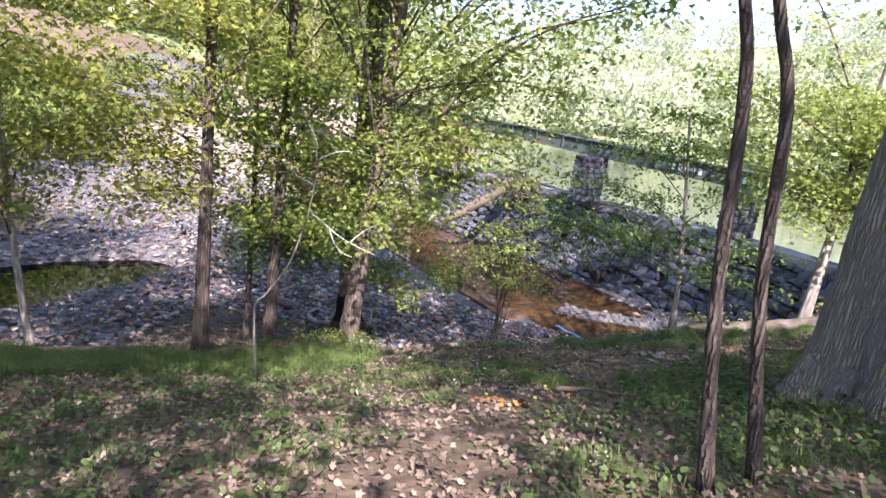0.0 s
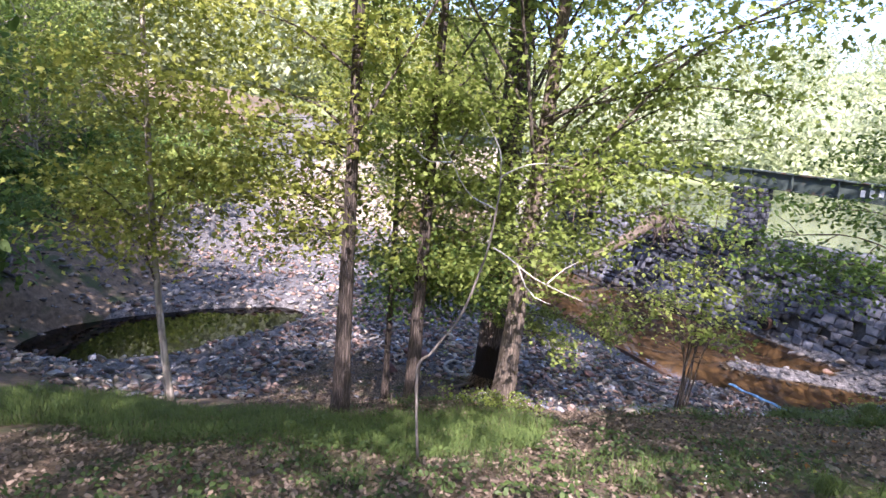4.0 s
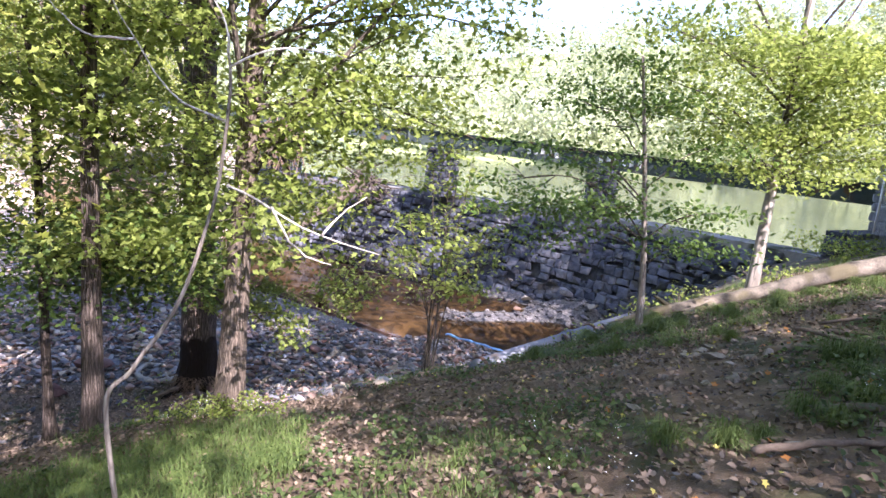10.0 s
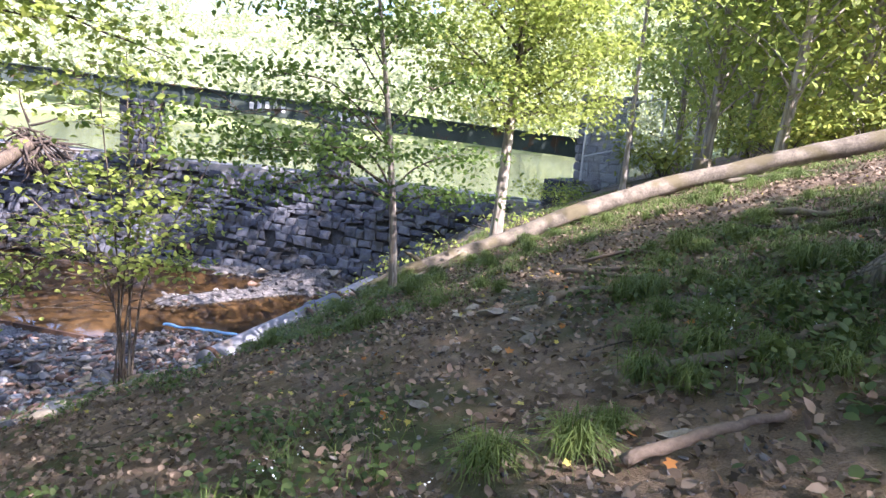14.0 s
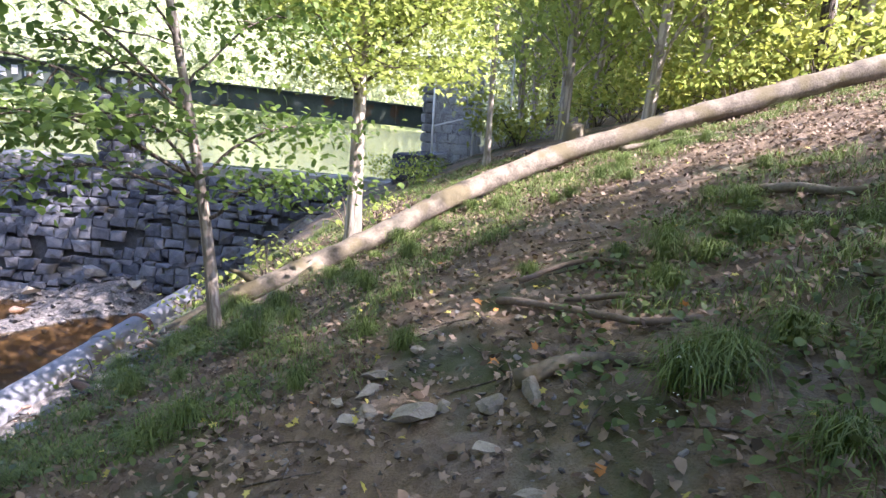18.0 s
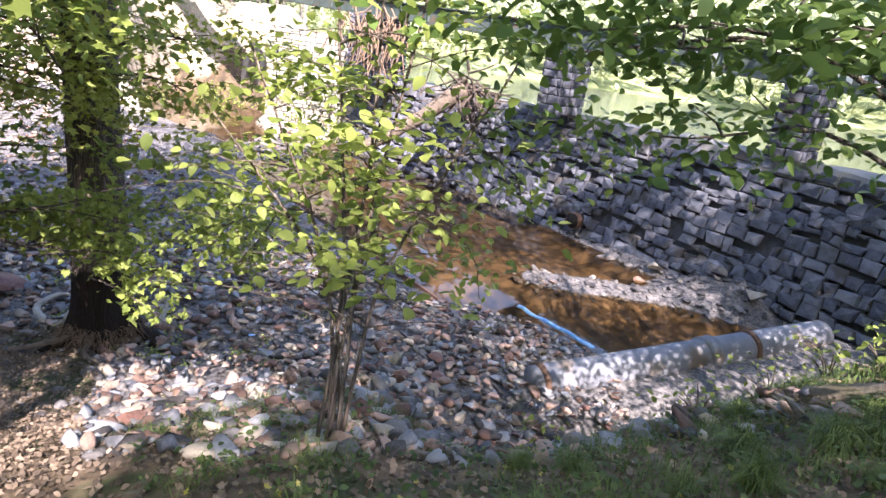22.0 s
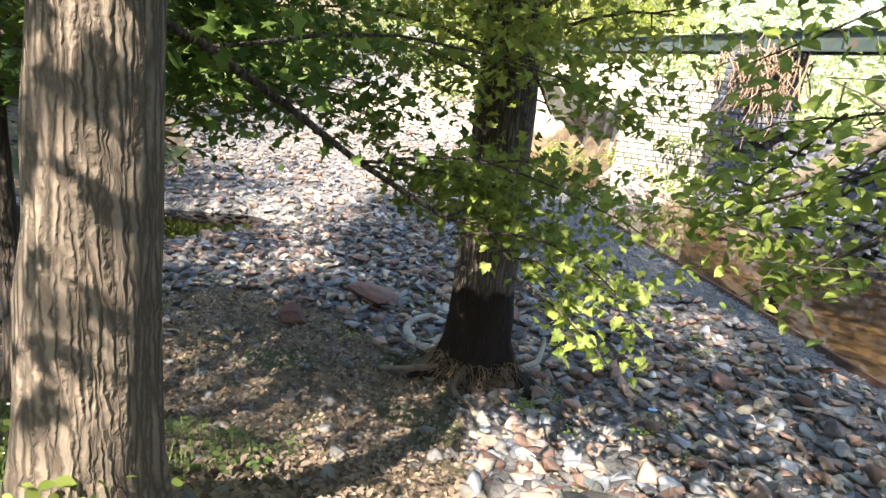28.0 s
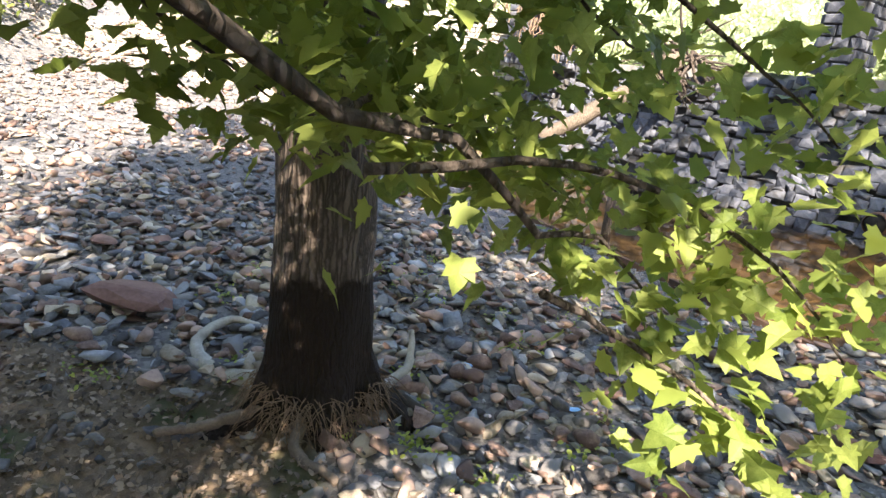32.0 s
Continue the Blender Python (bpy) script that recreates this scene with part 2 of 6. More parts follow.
M_MORTAR = material("joint_mat", (0.03, 0.03, 0.033), (0.09, 0.088, 0.09), scale=5, bump=0.5)
M_CONCRETE = material("old_concrete_mat", (0.13, 0.125, 0.115), (0.38, 0.365, 0.34), scale=1.6, fine=25, spread=0.7, bump=0.5, patch=(0.05, 0.06, 0.03), patch_scale=0.8, patch_amount=0.35)
M_STEEL = material("green_steel_mat", (0.03, 0.043, 0.038), (0.085, 0.108, 0.096), scale=1.2, fine=22, spread=0.6, rough=0.6, bump=0.15, patch=(0.12, 0.07, 0.04), patch_scale=1.7, patch_amount=0.12)
M_GALV = material("galvanised_mat", (0.45, 0.46, 0.48), (0.68, 0.69, 0.71), scale=6, rough=0.5, metal=0.25, bump=0.1)
M_RUBBLE = material("rubble_block_mat", (0.07, 0.076, 0.095), (0.27, 0.28, 0.305), scale=3.5, fine=24, spread=0.6, per_object=0.5, bump=0.6, patch=(0.22, 0.21, 0.19), patch_scale=1.2, patch_amount=0.3)
M_PIPE = material("pipe_mat", (0.11, 0.12, 0.14), (0.22, 0.23, 0.26), scale=2.0, fine=30, rough=0.75, bump=0.12, patch=(0.16, 0.13, 0.10), patch_scale=1.5, patch_amount=0.3)
M_RUST = material("rust_mat", (0.06, 0.04, 0.03), (0.16, 0.09, 0.06), scale=5, rough=0.9)
M_OAK = bark_material("furrowed_bark_mat", (0.17, 0.152, 0.132), (0.35, 0.318, 0.275), furrow=34, depth=0.018)
M_BARK = bark_material("brown_bark_mat", (0.085, 0.066, 0.05), (0.24, 0.19, 0.145), furrow=34, depth=0.012)
M_DARKBARK = bark_material("dark_bark_mat", (0.05, 0.039, 0.031), (0.155, 0.122, 0.10), furrow=26, depth=0.02)
M_PALE = bark_material("pale_bark_mat", (0.20, 0.175, 0.145), (0.46, 0.41, 0.345), furrow=9, depth=0.01)
M_SAPLING = bark_material("sapling_bark_mat", (0.16, 0.135, 0.11), (0.34, 0.30, 0.25), furrow=18, depth=0.004)
M_TWIG = bark_material("twig_mat", (0.06, 0.05, 0.04), (0.17, 0.14, 0.11), furrow=25, depth=0.006)
M_DEADTWIG = bark_material("dead_twig_mat", (0.32, 0.29, 0.25), (0.58, 0.54, 0.48), furrow=25, depth=0.004)
M_LOG = material("weathered_log_mat", (0.055, 0.046, 0.036), (0.21, 0.18, 0.14), scale=3.5, fine=30, spread=0.45, bump=0.9, patch=(0.10, 0.085, 0.05), patch_scale=2.2, patch_amount=0.55)
M_PALEROOT = material("pale_root_mat", (0.20, 0.18, 0.15), (0.46, 0.43, 0.37), scale=5, fine=45, spread=0.6, bump=0.5)
M_ROOTBARK = material("root_bark_mat", (0.07, 0.052, 0.04), (0.22, 0.17, 0.13), scale=6, fine=50, spread=0.7, bump=0.6)
M_STAINED = bark_material("flood_stained_trunk_mat", (0.06, 0.046, 0.037), (0.21, 0.165, 0.135), furrow=26, depth=0.02)


def stain(m, top, dark):
    """A dark flood stain up to a wavering water line."""
    n, l = m.node_tree.nodes, m.node_tree.links
    bsdf = n["Principled BSDF"]
    base = bsdf.inputs["Base Color"].links[0].from_socket
    co = n.new("ShaderNodeTexCoord")
    sp = n.new("ShaderNodeSeparateXYZ")
    l.new(co.outputs["Object"], sp.inputs[0])
    nz = n.new("ShaderNodeTexNoise")
    nz.inputs["Scale"].default_value, nz.inputs["Detail"].default_value = 5.0, 6
    l.new(co.outputs["Object"], nz.inputs["Vector"])
    ma = n.new("ShaderNodeMath")
    ma.operation = "MULTIPLY_ADD"
    l.new(nz.outputs["Fac"], ma.inputs[0])
    ma.inputs[1].default_value = -0.7
    l.new(sp.outputs["Z"], ma.inputs[2])
    mr = n.new("ShaderNodeMapRange")
    mr.inputs["From Min"].default_value, mr.inputs["From Max"].default_value = top - 0.32, top - 0.4
    l.new(ma.outputs[0], mr.inputs["Value"])
    mx = n.new("ShaderNodeMix")
    mx.data_type = "RGBA"
    l.new(mr.outputs[0], mx.inputs["Factor"])
    l.new(base, mx.inputs["A"])
    mx.inputs["B"].default_value = (*dark, 1)
    l.new(mx.outputs["Result"], bsdf.inputs["Base Color"])


stain(M_STAINED, -3.92, (0.022, 0.014, 0.010))
M_LEAF = material("maple_leaf_mat", (0.125, 0.18, 0.034), (0.40, 0.465, 0.12), scale=2, fine=12, spread=0.8, per_island=0.6, rough=0.55, bump=0.0, translucent=0.58)
M_LEAF_DARK = material("dark_leaf_mat", (0.06, 0.115, 0.025), (0.17, 0.25, 0.06), scale=2, fine=12, spread=0.8, per_island=0.6, rough=0.5, bump=0.0, translucent=0.5)
M_LEAF_YEL = material("yellow_leaf_mat", (0.16, 0.195, 0.03), (0.43, 0.45, 0.11), scale=2, fine=12, spread=0.8, per_island=0.7, rough=0.55, bump=0.0, translucent=0.58)
# far foliage: the haze of distance is painted in as pale base colours
M_LEAF_HAZE = material("far_leaf_mat", (0.26, 0.30, 0.16), (0.50, 0.54, 0.34), scale=0.05, fine=0.6, spread=0.8, per_island=0.25, rough=0.6, bump=0.0, translucent=0.4)
M_LEAF_ONE = material("single_leaf_mat", (0.12, 0.175, 0.034), (0.38, 0.44, 0.12), scale=3, fine=30, spread=0.8, per_object=0.6, rough=0.5, bump=0.1, translucent=0.58)
M_WEED = material("weed_leaf_mat", (0.03, 0.058, 0.016), (0.10, 0.14, 0.04), scale=2, fine=12, spread=0.8, per_island=0.6, rough=0.55, bump=0.0, translucent=0.3)
M_GRASS = material("grass_mat", (0.045, 0.083, 0.02), (0.15, 0.20, 0.055), scale=1.5, fine=9, spread=0.8, per_island=0.6, rough=0.6, bump=0.0, translucent=0.3)
M_LITTER = material("leaf_litter_mat", (0.055, 0.04, 0.028), (0.27, 0.205, 0.15), scale=3, fine=25, spread=0.8, per_island=0.9, rough=0.85, bump=0.0, translucent=0.15)
M_ROOTS = material("fibrous_roots_mat", (0.08, 0.052, 0.034), (0.29, 0.205, 0.14), scale=12, fine=60, spread=0.7)
M_ORANGE = material("orange_leaf_mat", (0.30, 0.11, 0.03), (0.50, 0.24, 0.07), scale=3, fine=25, spread=0.8, per_island=0.7, rough=0.7, bump=0.0, translucent=0.2)
M_FADED = material("yellow_fallen_leaf_mat", (0.30, 0.26, 0.05), (0.52, 0.46, 0.13), scale=3, fine=25, spread=0.8, per_island=0.7, rough=0.7, bump=0.0, translucent=0.2)
M_WHITE = material("white_petal_mat", (0.7, 0.7, 0.68), (0.85, 0.85, 0.83), scale=4, bump=0)
M_PAINT = material("white_paint_mat", (0.55, 0.56, 0.55), (0.75, 0.76, 0.75), scale=6, bump=0)
# near-black that stands for the shade inside the outlet pipe
M_BLACK = material("dark_hollow_mat", (0.008, 0.007, 0.006), (0.02, 0.018, 0.016), scale=6, bump=0)
M_PLASTIC = material("blue_plastic_mat", (0.16, 0.36, 0.6), (0.28, 0.5, 0.75), scale=4, rough=0.4, bump=0)
M_POOL = water_material("brown_water_mat", (0.82, 0.74, 0.60), ripple=0.05, scale=3.0)
M_POND = water_material("still_water_mat", (0.16, 0.13, 0.10), ripple=0.03, scale=1.5)
M_LAKE = water_material("green_lake_mat", (0.50, 0.52, 0.27), ripple=0.05, scale=0.8, opaque=(0.40, 0.45, 0.22), rough=0.12)

# ---------------------------------------------------------------- building helpers
rng = np.random.default_rng(7)


class Geo:
    """Collects vertices and faces for one mesh."""

    def __init__(self):
        self.v, self.f, self.n = [], [], 0

    def add(self, verts, faces):
        self.v.append(np.asarray(verts, float))
        self.f += [tuple(i + self.n for i in f) for f in faces]
        self.n += len(verts)

    def mesh(self, name, mat, smooth=True):
        me = bpy.data.meshes.new(name)
        me.from_pydata(np.concatenate(self.v).tolist(), [], self.f)
        me.materials.append(mat)
        if smooth:
            me.polygons.foreach_set("use_smooth", [True] * len(me.polygons))
        me.update()
        return me


def poly_mesh(name, verts, loops, count, mat, smooth=False):
    """A mesh of polygons that all have the same number of corners."""
    me = bpy.data.meshes.new(name)
    k = len(loops) // count
    me.vertices.add(len(verts))
    me.vertices.foreach_set("co", np.asarray(verts, np.float32).ravel())
    me.loops.add(len(loops))
    me.loops.foreach_set("vertex_index", np.asarray(loops, np.int32))
    me.polygons.add(count)
    me.polygons.foreach_set("loop_start", np.arange(0, k * count, k, dtype=np.int32))
    me.update(calc_edges=True)
    me.materials.append(mat)
    if smooth:
        me.polygons.foreach_set("use_smooth", np.ones(count, bool))
    return me


def thing(name, at, label, category, group="", kind=""):
    ob = new(name)
    ob.location = at
    ob.empty_display_size = 0.2
    return tagged(ob, label, category, group, kind)


def part(name, me, parent, label="", kind=""):
    """Links a mesh made in world coordinates under a thing or a part."""
    ob = new(name, me)
    ob.parent = parent
    p = parent
    off = Vector()
    while p:
        off += p.location
        p = p.parent
    ob.location = -off
    return tagged(ob, label, kind=kind)


def tube(geo, pts, radii, seg=8, rough=0.0, seed=0, cap=True):
    pts = np.asarray(pts, float)
    radii = np.asarray(radii, float)
    n = len(pts)
    tan = np.gradient(pts, axis=0)
    tan /= np.linalg.norm(tan, axis=1)[:, None] + 1e-9
    ref = np.array([1.0, 0.0, 0.0]) if abs(tan[0][0]) < 0.8 else np.array([0.0, 1.0, 0.0])
    side = ref - tan * (tan @ ref)[:, None]
    side /= np.linalg.norm(side, axis=1)[:, None] + 1e-9
    up = np.cross(tan, side)
    ang = np.arange(seg) * 2 * math.pi / seg
    r2 = np.random.default_rng(seed)
    r = radii[:, None] * (1 + rough * r2.normal(size=(n, seg)))
    v = pts[:, None] + r[:, :, None] * (np.cos(ang)[None, :, None] * side[:, None] + np.sin(ang)[None, :, None] * up[:, None])
    faces = [(i * seg + j, i * seg + (j + 1) % seg, (i + 1) * seg + (j + 1) % seg, (i + 1) * seg + j) for i in range(n - 1) for j in range(seg)]
    if cap:
        faces += [tuple(range(seg - 1, -1, -1)), tuple((n - 1) * seg + j for j in range(seg))]
    geo.add(v.reshape(-1, 3), faces)


def bend(points, steps=14, wobble=0.0, seed=0):
    """A smooth line through a few points, with a little wobble."""
    p = np.asarray(points, float)
    if len(p) == 2:
        out = np.linspace(p[0], p[1], steps)
    else:
        q = np.vstack([2 * p[0] - p[1], p, 2 * p[-1] - p[-2]])
        out = []
        per = max(2, steps // (len(p) - 1))
        for i in range(len(p) - 1):
            a, b, c, d = q[i : i + 4]
            for t in np.linspace(0, 1, per, endpoint=False):
                out.append(0.5 * (2 * b + (c - a) * t + (2 * a - 5 * b + 4 * c - d) * t * t + (3 * b - a - 3 * c + d) * t**3))
        out.append(p[-1])
        out = np.array(out)
    if wobble:
        r2 = np.random.default_rng(seed)
        w = r2.normal(size=out.shape) * wobble
        w = (w + np.roll(w, 1, 0) + np.roll(w, -1, 0)) / 3
        w[0] = w[-1] = 0
        out = out + w
    return out


MAPLE = np.array([(0, 0), (0.10, -0.04), (0.34, -0.10), (0.36, 0.06), (0.54, 0.20), (0.39, 0.30), (0.45, 0.58), (0.27, 0.53), (0.20, 0.70), (0, 1.0),
                  (-0.20, 0.70), (-0.27, 0.53), (-0.45, 0.58), (-0.39, 0.30), (-0.54, 0.20), (-0.36, 0.06), (-0.34, -0.10), (-0.10, -0.04)])
OVAL = np.array([(0, 0), (0.22, 0.16), (0.34, 0.42), (0.26, 0.72), (0, 1.0), (-0.26, 0.72), (-0.34, 0.42), (-0.22, 0.16)])
LEAFLET = np.array([(0, 0), (0.30, 0.28), (0.26, 0.62), (0, 1.0), (-0.26, 0.62), (-0.30, 0.28)])
STAR = np.array([(0, 0), (0.36, 0.02), (0.24, 0.26), (0.44, 0.52), (0.14, 0.56), (0, 1.0), (-0.14, 0.56), (-0.44, 0.52), (-0.24, 0.26), (-0.36, 0.02)])
KITE = np.array([(0, 0), (0.36, 0.45), (0, 1.0), (-0.36, 0.45)])


def leaf_mesh(name, pos, size, mat, shape=STAR, seed=0, tilt=0.5, droop=0.15):
    """One mesh of many flat leaves, mostly lying level, each with a fold and a droop."""
    r2 = np.random.default_rng(seed)
    n, k = len(pos), len(shape)
    yaw = r2.uniform(0, 2 * math.pi, n)
    a, b = r2.normal(0, tilt, n), r2.normal(-droop, tilt, n)
    cy, sy, ca, sa, cb, sb = np.cos(yaw), np.sin(yaw), np.cos(a), np.sin(a), np.cos(b), np.sin(b)
    xd = np.stack([cy * ca, sy * ca, -sa], -1)
    yd = np.stack([-sy * cb, cy * cb, sb], -1)
    zd = np.cross(xd, yd)
    s = size * r2.uniform(0.65, 1.25, n)
    x, y = shape[:, 0], shape[:, 1]
    fold = np.abs(x) * 0.25 - 0.12 * y * y
    v = pos[:, None] + s[:, None, None] * (x[None, :, None] * xd[:, None] + y[None, :, None] * yd[:, None] + fold[None, :, None] * zd[:, None])
    return poly_mesh(name, v.reshape(-1, 3), np.arange(n * k), n, mat)


def spray(center, n, spread=(0.6, 0.6, 0.22), seed=0):
    r2 = np.random.default_rng(seed)
    return np.asarray(center) + r2.normal(size=(n, 3)) * spread


# ---------------------------------------------------------------- the lie of the land
WATER, LAKE = -5.45, -1.55
HILL = (0.334, 2.044, -2.599, 0.415, -0.411, -0.018, -0.266, -0.027, 0.535, -0.28)
CREST = np.array([(14.3, 16.4), (12.7, 20.8), (10.7, 24.5), (8.5, 27.6), (5.2, 31.5), (1.7, 35.5), (-1.5, 39.0), (-4.2, 42.0)])


def step(e0, e1, x):
    t = np.clip((x - e0) / (e1 - e0), 0, 1)
    return t * t * (3 - 2 * t)


def bank(x, y):
    cx, cy = np.clip(x, -14, 19), np.clip(y, -6, 18)
    u, v = cx / 10, cy / 10
    a, b, c, d, e, f, g, h, i, j = HILL
    z = a + b * u + c * v + d * u * u + e * u * v + f * v * v + g * u**3 + h * u * u * v + i * u * v * v + j * v**3
    z = z - 1.9 * step(-4.8, -0.6, y - (16.1 + 0.587 * (x - 2.9))) * step(1.2, 3.2, x) * step(13.0, 10.5, x)
    z = z + 0.32 * np.exp(-(((x + 3.2) / 3.4) ** 2) - ((y - 10.9) / 1.25) ** 2)
    z = z - 0.28 * np.exp(-(((x + 0.6) / 1.0) ** 2) - ((y - 10.7) / 0.9) ** 2)
    return z + 0.16 * (x - cx) * (x > 0) - 0.5 * (y - cy) * (y > 0) - 0.2 * (y - cy) * (y < 0)


def shore(x):
    """The near edge of the stream, as y over x."""
    return np.where(x < 1.8, 20.6 - 1.25 * (x - 1.8), 20.6 - 0.5 * (x - 1.8))


def crest_x(y):
    return np.interp(y, np.append(CREST[:, 1], (48, 70, 120)), np.append(CREST[:, 0], (-6, -16, -40)))


def pond(x, y):
    """Below 1 inside the side pool."""
    dx, dy = x + 15.2, y - 15.6
    along, across = -0.5 * dx - 0.866 * dy, 0.866 * dx - 0.5 * dy
    return (along / 6.2) ** 2 + (across / 2.3) ** 2


def gravel_strip(x, y):
    """1 on the fine level gravel behind the edging board."""
    d = (shore(x) - y) * 0.62
    wide = np.interp(y, (20.5, 24, 30, 37), (0.6, 1.9, 3.0, 3.4))
    return step(wide + 0.5, wide - 0.3, d) * step(-0.6, -0.1, d) * step(19.8, 21.2, y) * step(38.5, 37.0, y)


def far_pool(x, y):
    """1 in the sunlit pool past the end of the board."""
    u, v = (x + 15.0) + 0.45 * (y - 46.0), y - 46.0
    return step(1.25, 0.8, (u / 5.2) ** 2 + (v / 10.5) ** 2)


def land(x, y):
    x, y = np.asarray(x, float), np.asarray(y, float)
    bed = -5.2 + 0.06 * np.sin(x * 0.9) * np.cos(y * 0.7) + 0.05 * np.sin(2.1 * x + 1.3 * y)
    bed = bed + 0.35 * step(18, 30, y) * step(-2, -9, x)
    wet = step(-0.02, 0.35, y - shore(x)) * step(-12.5, -10.5, x)
    strip = gravel_strip(x, y)
    bed = bed * (1 - strip) + (-5.36) * strip
    bed = bed - 0.75 * wet
    bed = np.maximum(bed, -5.34 - 0.3 * ((y - 23.4) / 1.0) ** 2 - 0.4 * step(4.6, 3.0, x) - 0.4 * step(9.6, 11.2, x))   # rubble bar
    bed = bed + 0.62 * step(3.6, 1.6, crest_x(y) - x) * step(3.5, 6, x) * (y < 30)   # rubble shelf at the foot of the dam
    bed = bed - 0.55 * step(1.25, 0.75, pond(x, y))
    # the far side: rising stony slope and the bank behind the side pool
    far = y - 0.35 * x
    bed = bed + 4.4 * step(32, 58, far) * step(-5, -9, x + 0.25 * (y - 40)) + 2.4 * step(42, 52, y) * step(4, -4, x)
    left = -17.6 - 0.3 * (y - 16)
    bed = bed + 1.7 * step(0.2, 2.6, left - x) + 2.7 * step(5, 16, left - x) + 4 * step(20, 70, left - x)
    z = np.maximum(bank(x, y), bed) + 0.12 * np.exp(-((bank(x, y) - bed) / 0.35) ** 2)
    # gravel heaped against the bank side of the drain pipe
    u, v = (x - 3.25) * 0.9155 + (y - 16.66) * 0.4022, -(x - 3.25) * 0.4022 + (y - 16.66) * 0.9155
    z = np.maximum(z, -4.98 + 0.085 * u - 0.55 * np.maximum(0, np.abs(v + 0.45) - 0.40) - 0.9 * np.maximum(0, -u) - 0.9 * np.maximum(0, u - 7.2))
    pool = far_pool(x, y)
    z = z * (1 - pool) + (-5.62) * pool
    # behind the dam
    behind = step(0.0, 0.8, x - crest_x(y)) * step(15.2, 16.6, y - 0.55 * np.maximum(0, x - 15))
    z = z * (1 - behind) + (-3.4) * behind
    # the dam runs into a sandy mound at its far end
    z = np.maximum(z, -8.0 + 6.9 * np.exp(-(((x + 6.8) / 4.6) ** 2) - ((y - 46.0) / 5.0) ** 2))
    # far shore and hills
    r = np.hypot(x - 10, y - 20)
    shore_r = 95 + 18 * np.sin(1.7 * np.arctan2(y, x))
    hill = step(shore_r, shore_r + 10, r) * 2.6 + step(shore_r + 5, shore_r + 200, r) * (60 + 18 * np.sin(2.4 * np.arctan2(y, x) + 0.6))
    z = np.where(r > shore_r, np.maximum(z, -3.4) + hill * (y > 20) + hill * 0.25 * (y <= 20), z)
    return z


def mulchy(x, y):
    """1 on the dark leafy ground between the two maples."""
    return step(0.35, -0.35, y - 16.7) * step(0.3, -0.3, x + 3.3 - 0.6 * (16.2 - y)) * step(-9.5, -7.5, x)


def rough_land(x, y):
    """The land with its small humps."""
    z = land(x, y)
    near = np.exp(-(np.hypot(np.asarray(x) - 0, np.asarray(y) - 9) / 24) ** 2)
    return z + near * (0.035 * np.sin(3.1 * x + 0.7 * y) * np.sin(2.7 * y - 0.6 * x) + 0.02 * np.sin(7.3 * x + 2 * y) * np.cos(6.1 * y - x))


def axis(lo, a, b, hi, fine, grow=1.16):
    mid = list(np.arange(a, b, fine))
    left, right, s = [], [], fine
    p = a
    while p > lo:
        s *= grow
        p -= s
        left.append(p)
    p, s = mid[-1], fine
    while p < hi:
        s *= grow
        p += s
        right.append(p)
    return np.array(left[::-1] + mid + right)


def build_ground():
    xs, ys = axis(-420, -19, 15.5, 420, 0.16), axis(-60, -3, 41, 430, 0.16)
    gx, gy = np.meshgrid(xs, ys)
    gz = rough_land(gx, gy)
    nx, ny = len(xs), len(ys)
    i = np.arange(nx - 1)[None, :] + nx * np.arange(ny - 1)[:, None]
    loops = np.stack([i, i + 1, i + 1 + nx, i + nx], -1).reshape(-1)
    me = poly_mesh("ground", np.stack([gx, gy, gz], -1).reshape(-1, 3), loops, (nx - 1) * (ny - 1), M_GROUND, smooth=True)
    stony = step(-0.12, 0.18, land(gx, gy) - bank(gx, gy)) * (1 - mulchy(gx, gy)) * (gx > np.where(gy < 24, -17.4, -22.5) - 0.3 * (gy - 16)) * (np.hypot(gx, gy) < 75)
    sandy = stony * np.maximum(step(38, 42, gy) * step(-13, -10, gx), step(33, 37, gy) * step(-27, -23, gx))
    wet = step(WATER + 0.05, WATER - 0.12, gz) * stony * ((gx > -11) | (gy > 30))
    wooded = step(82, 96, np.hypot(gx - 10, gy - 20))
    for name, values in (("stony", stony), ("sandy", sandy), ("wet", wet), ("wooded", wooded)):
        at = me.attributes.new(name, "FLOAT", "POINT")
        at.data.foreach_set("value", values.astype(np.float32).ravel())
    tagged(new("ground", me), "leaf-strewn soil bank falling to a stony stream bed", "ground", kind="structure")


def flat(name, outline, z, mat, label):
    me = bpy.data.meshes.new(name)
    me.from_pydata([(x, y, z) for x, y in outline], [], [tuple(range(len(outline)))])
    me.materials.append(mat)
    return tagged(new(name, me), label, "water", kind="structure")


build_ground()
flat("water_stream", [(-11.5, 36), (1, 20), (12, 13), (14, 16.5), (11, 24.5), (4, 33), (-2, 40), (-8, 46), (-12, 60), (-26, 62), (-27, 46), (-17, 34)], WATER, M_POOL, "shallow brown stream water over a sandy bed")
flat("water_side_pool", [(-12, 9), (-9, 14), (-9.5, 21), (-13, 23), (-17, 22), (-21, 12), (-19, 7)], WATER - 0.02, M_POND, "still dark side pool reflecting the sky")
flat("water_lake", [(14.35, 16.2), (12.75, 20.9), (10.75, 24.6), (8.55, 27.7), (5.25, 31.6), (1.75, 35.6), (-1.4, 39.2), (-4.1, 42.2), (-6, 48), (-16, 70), (-60, 160), (60, 200), (200, 160), (220, 60), (60, 22), (18, 15.6)], LAKE, M_LAKE, "green algae-covered reservoir behind the dam")

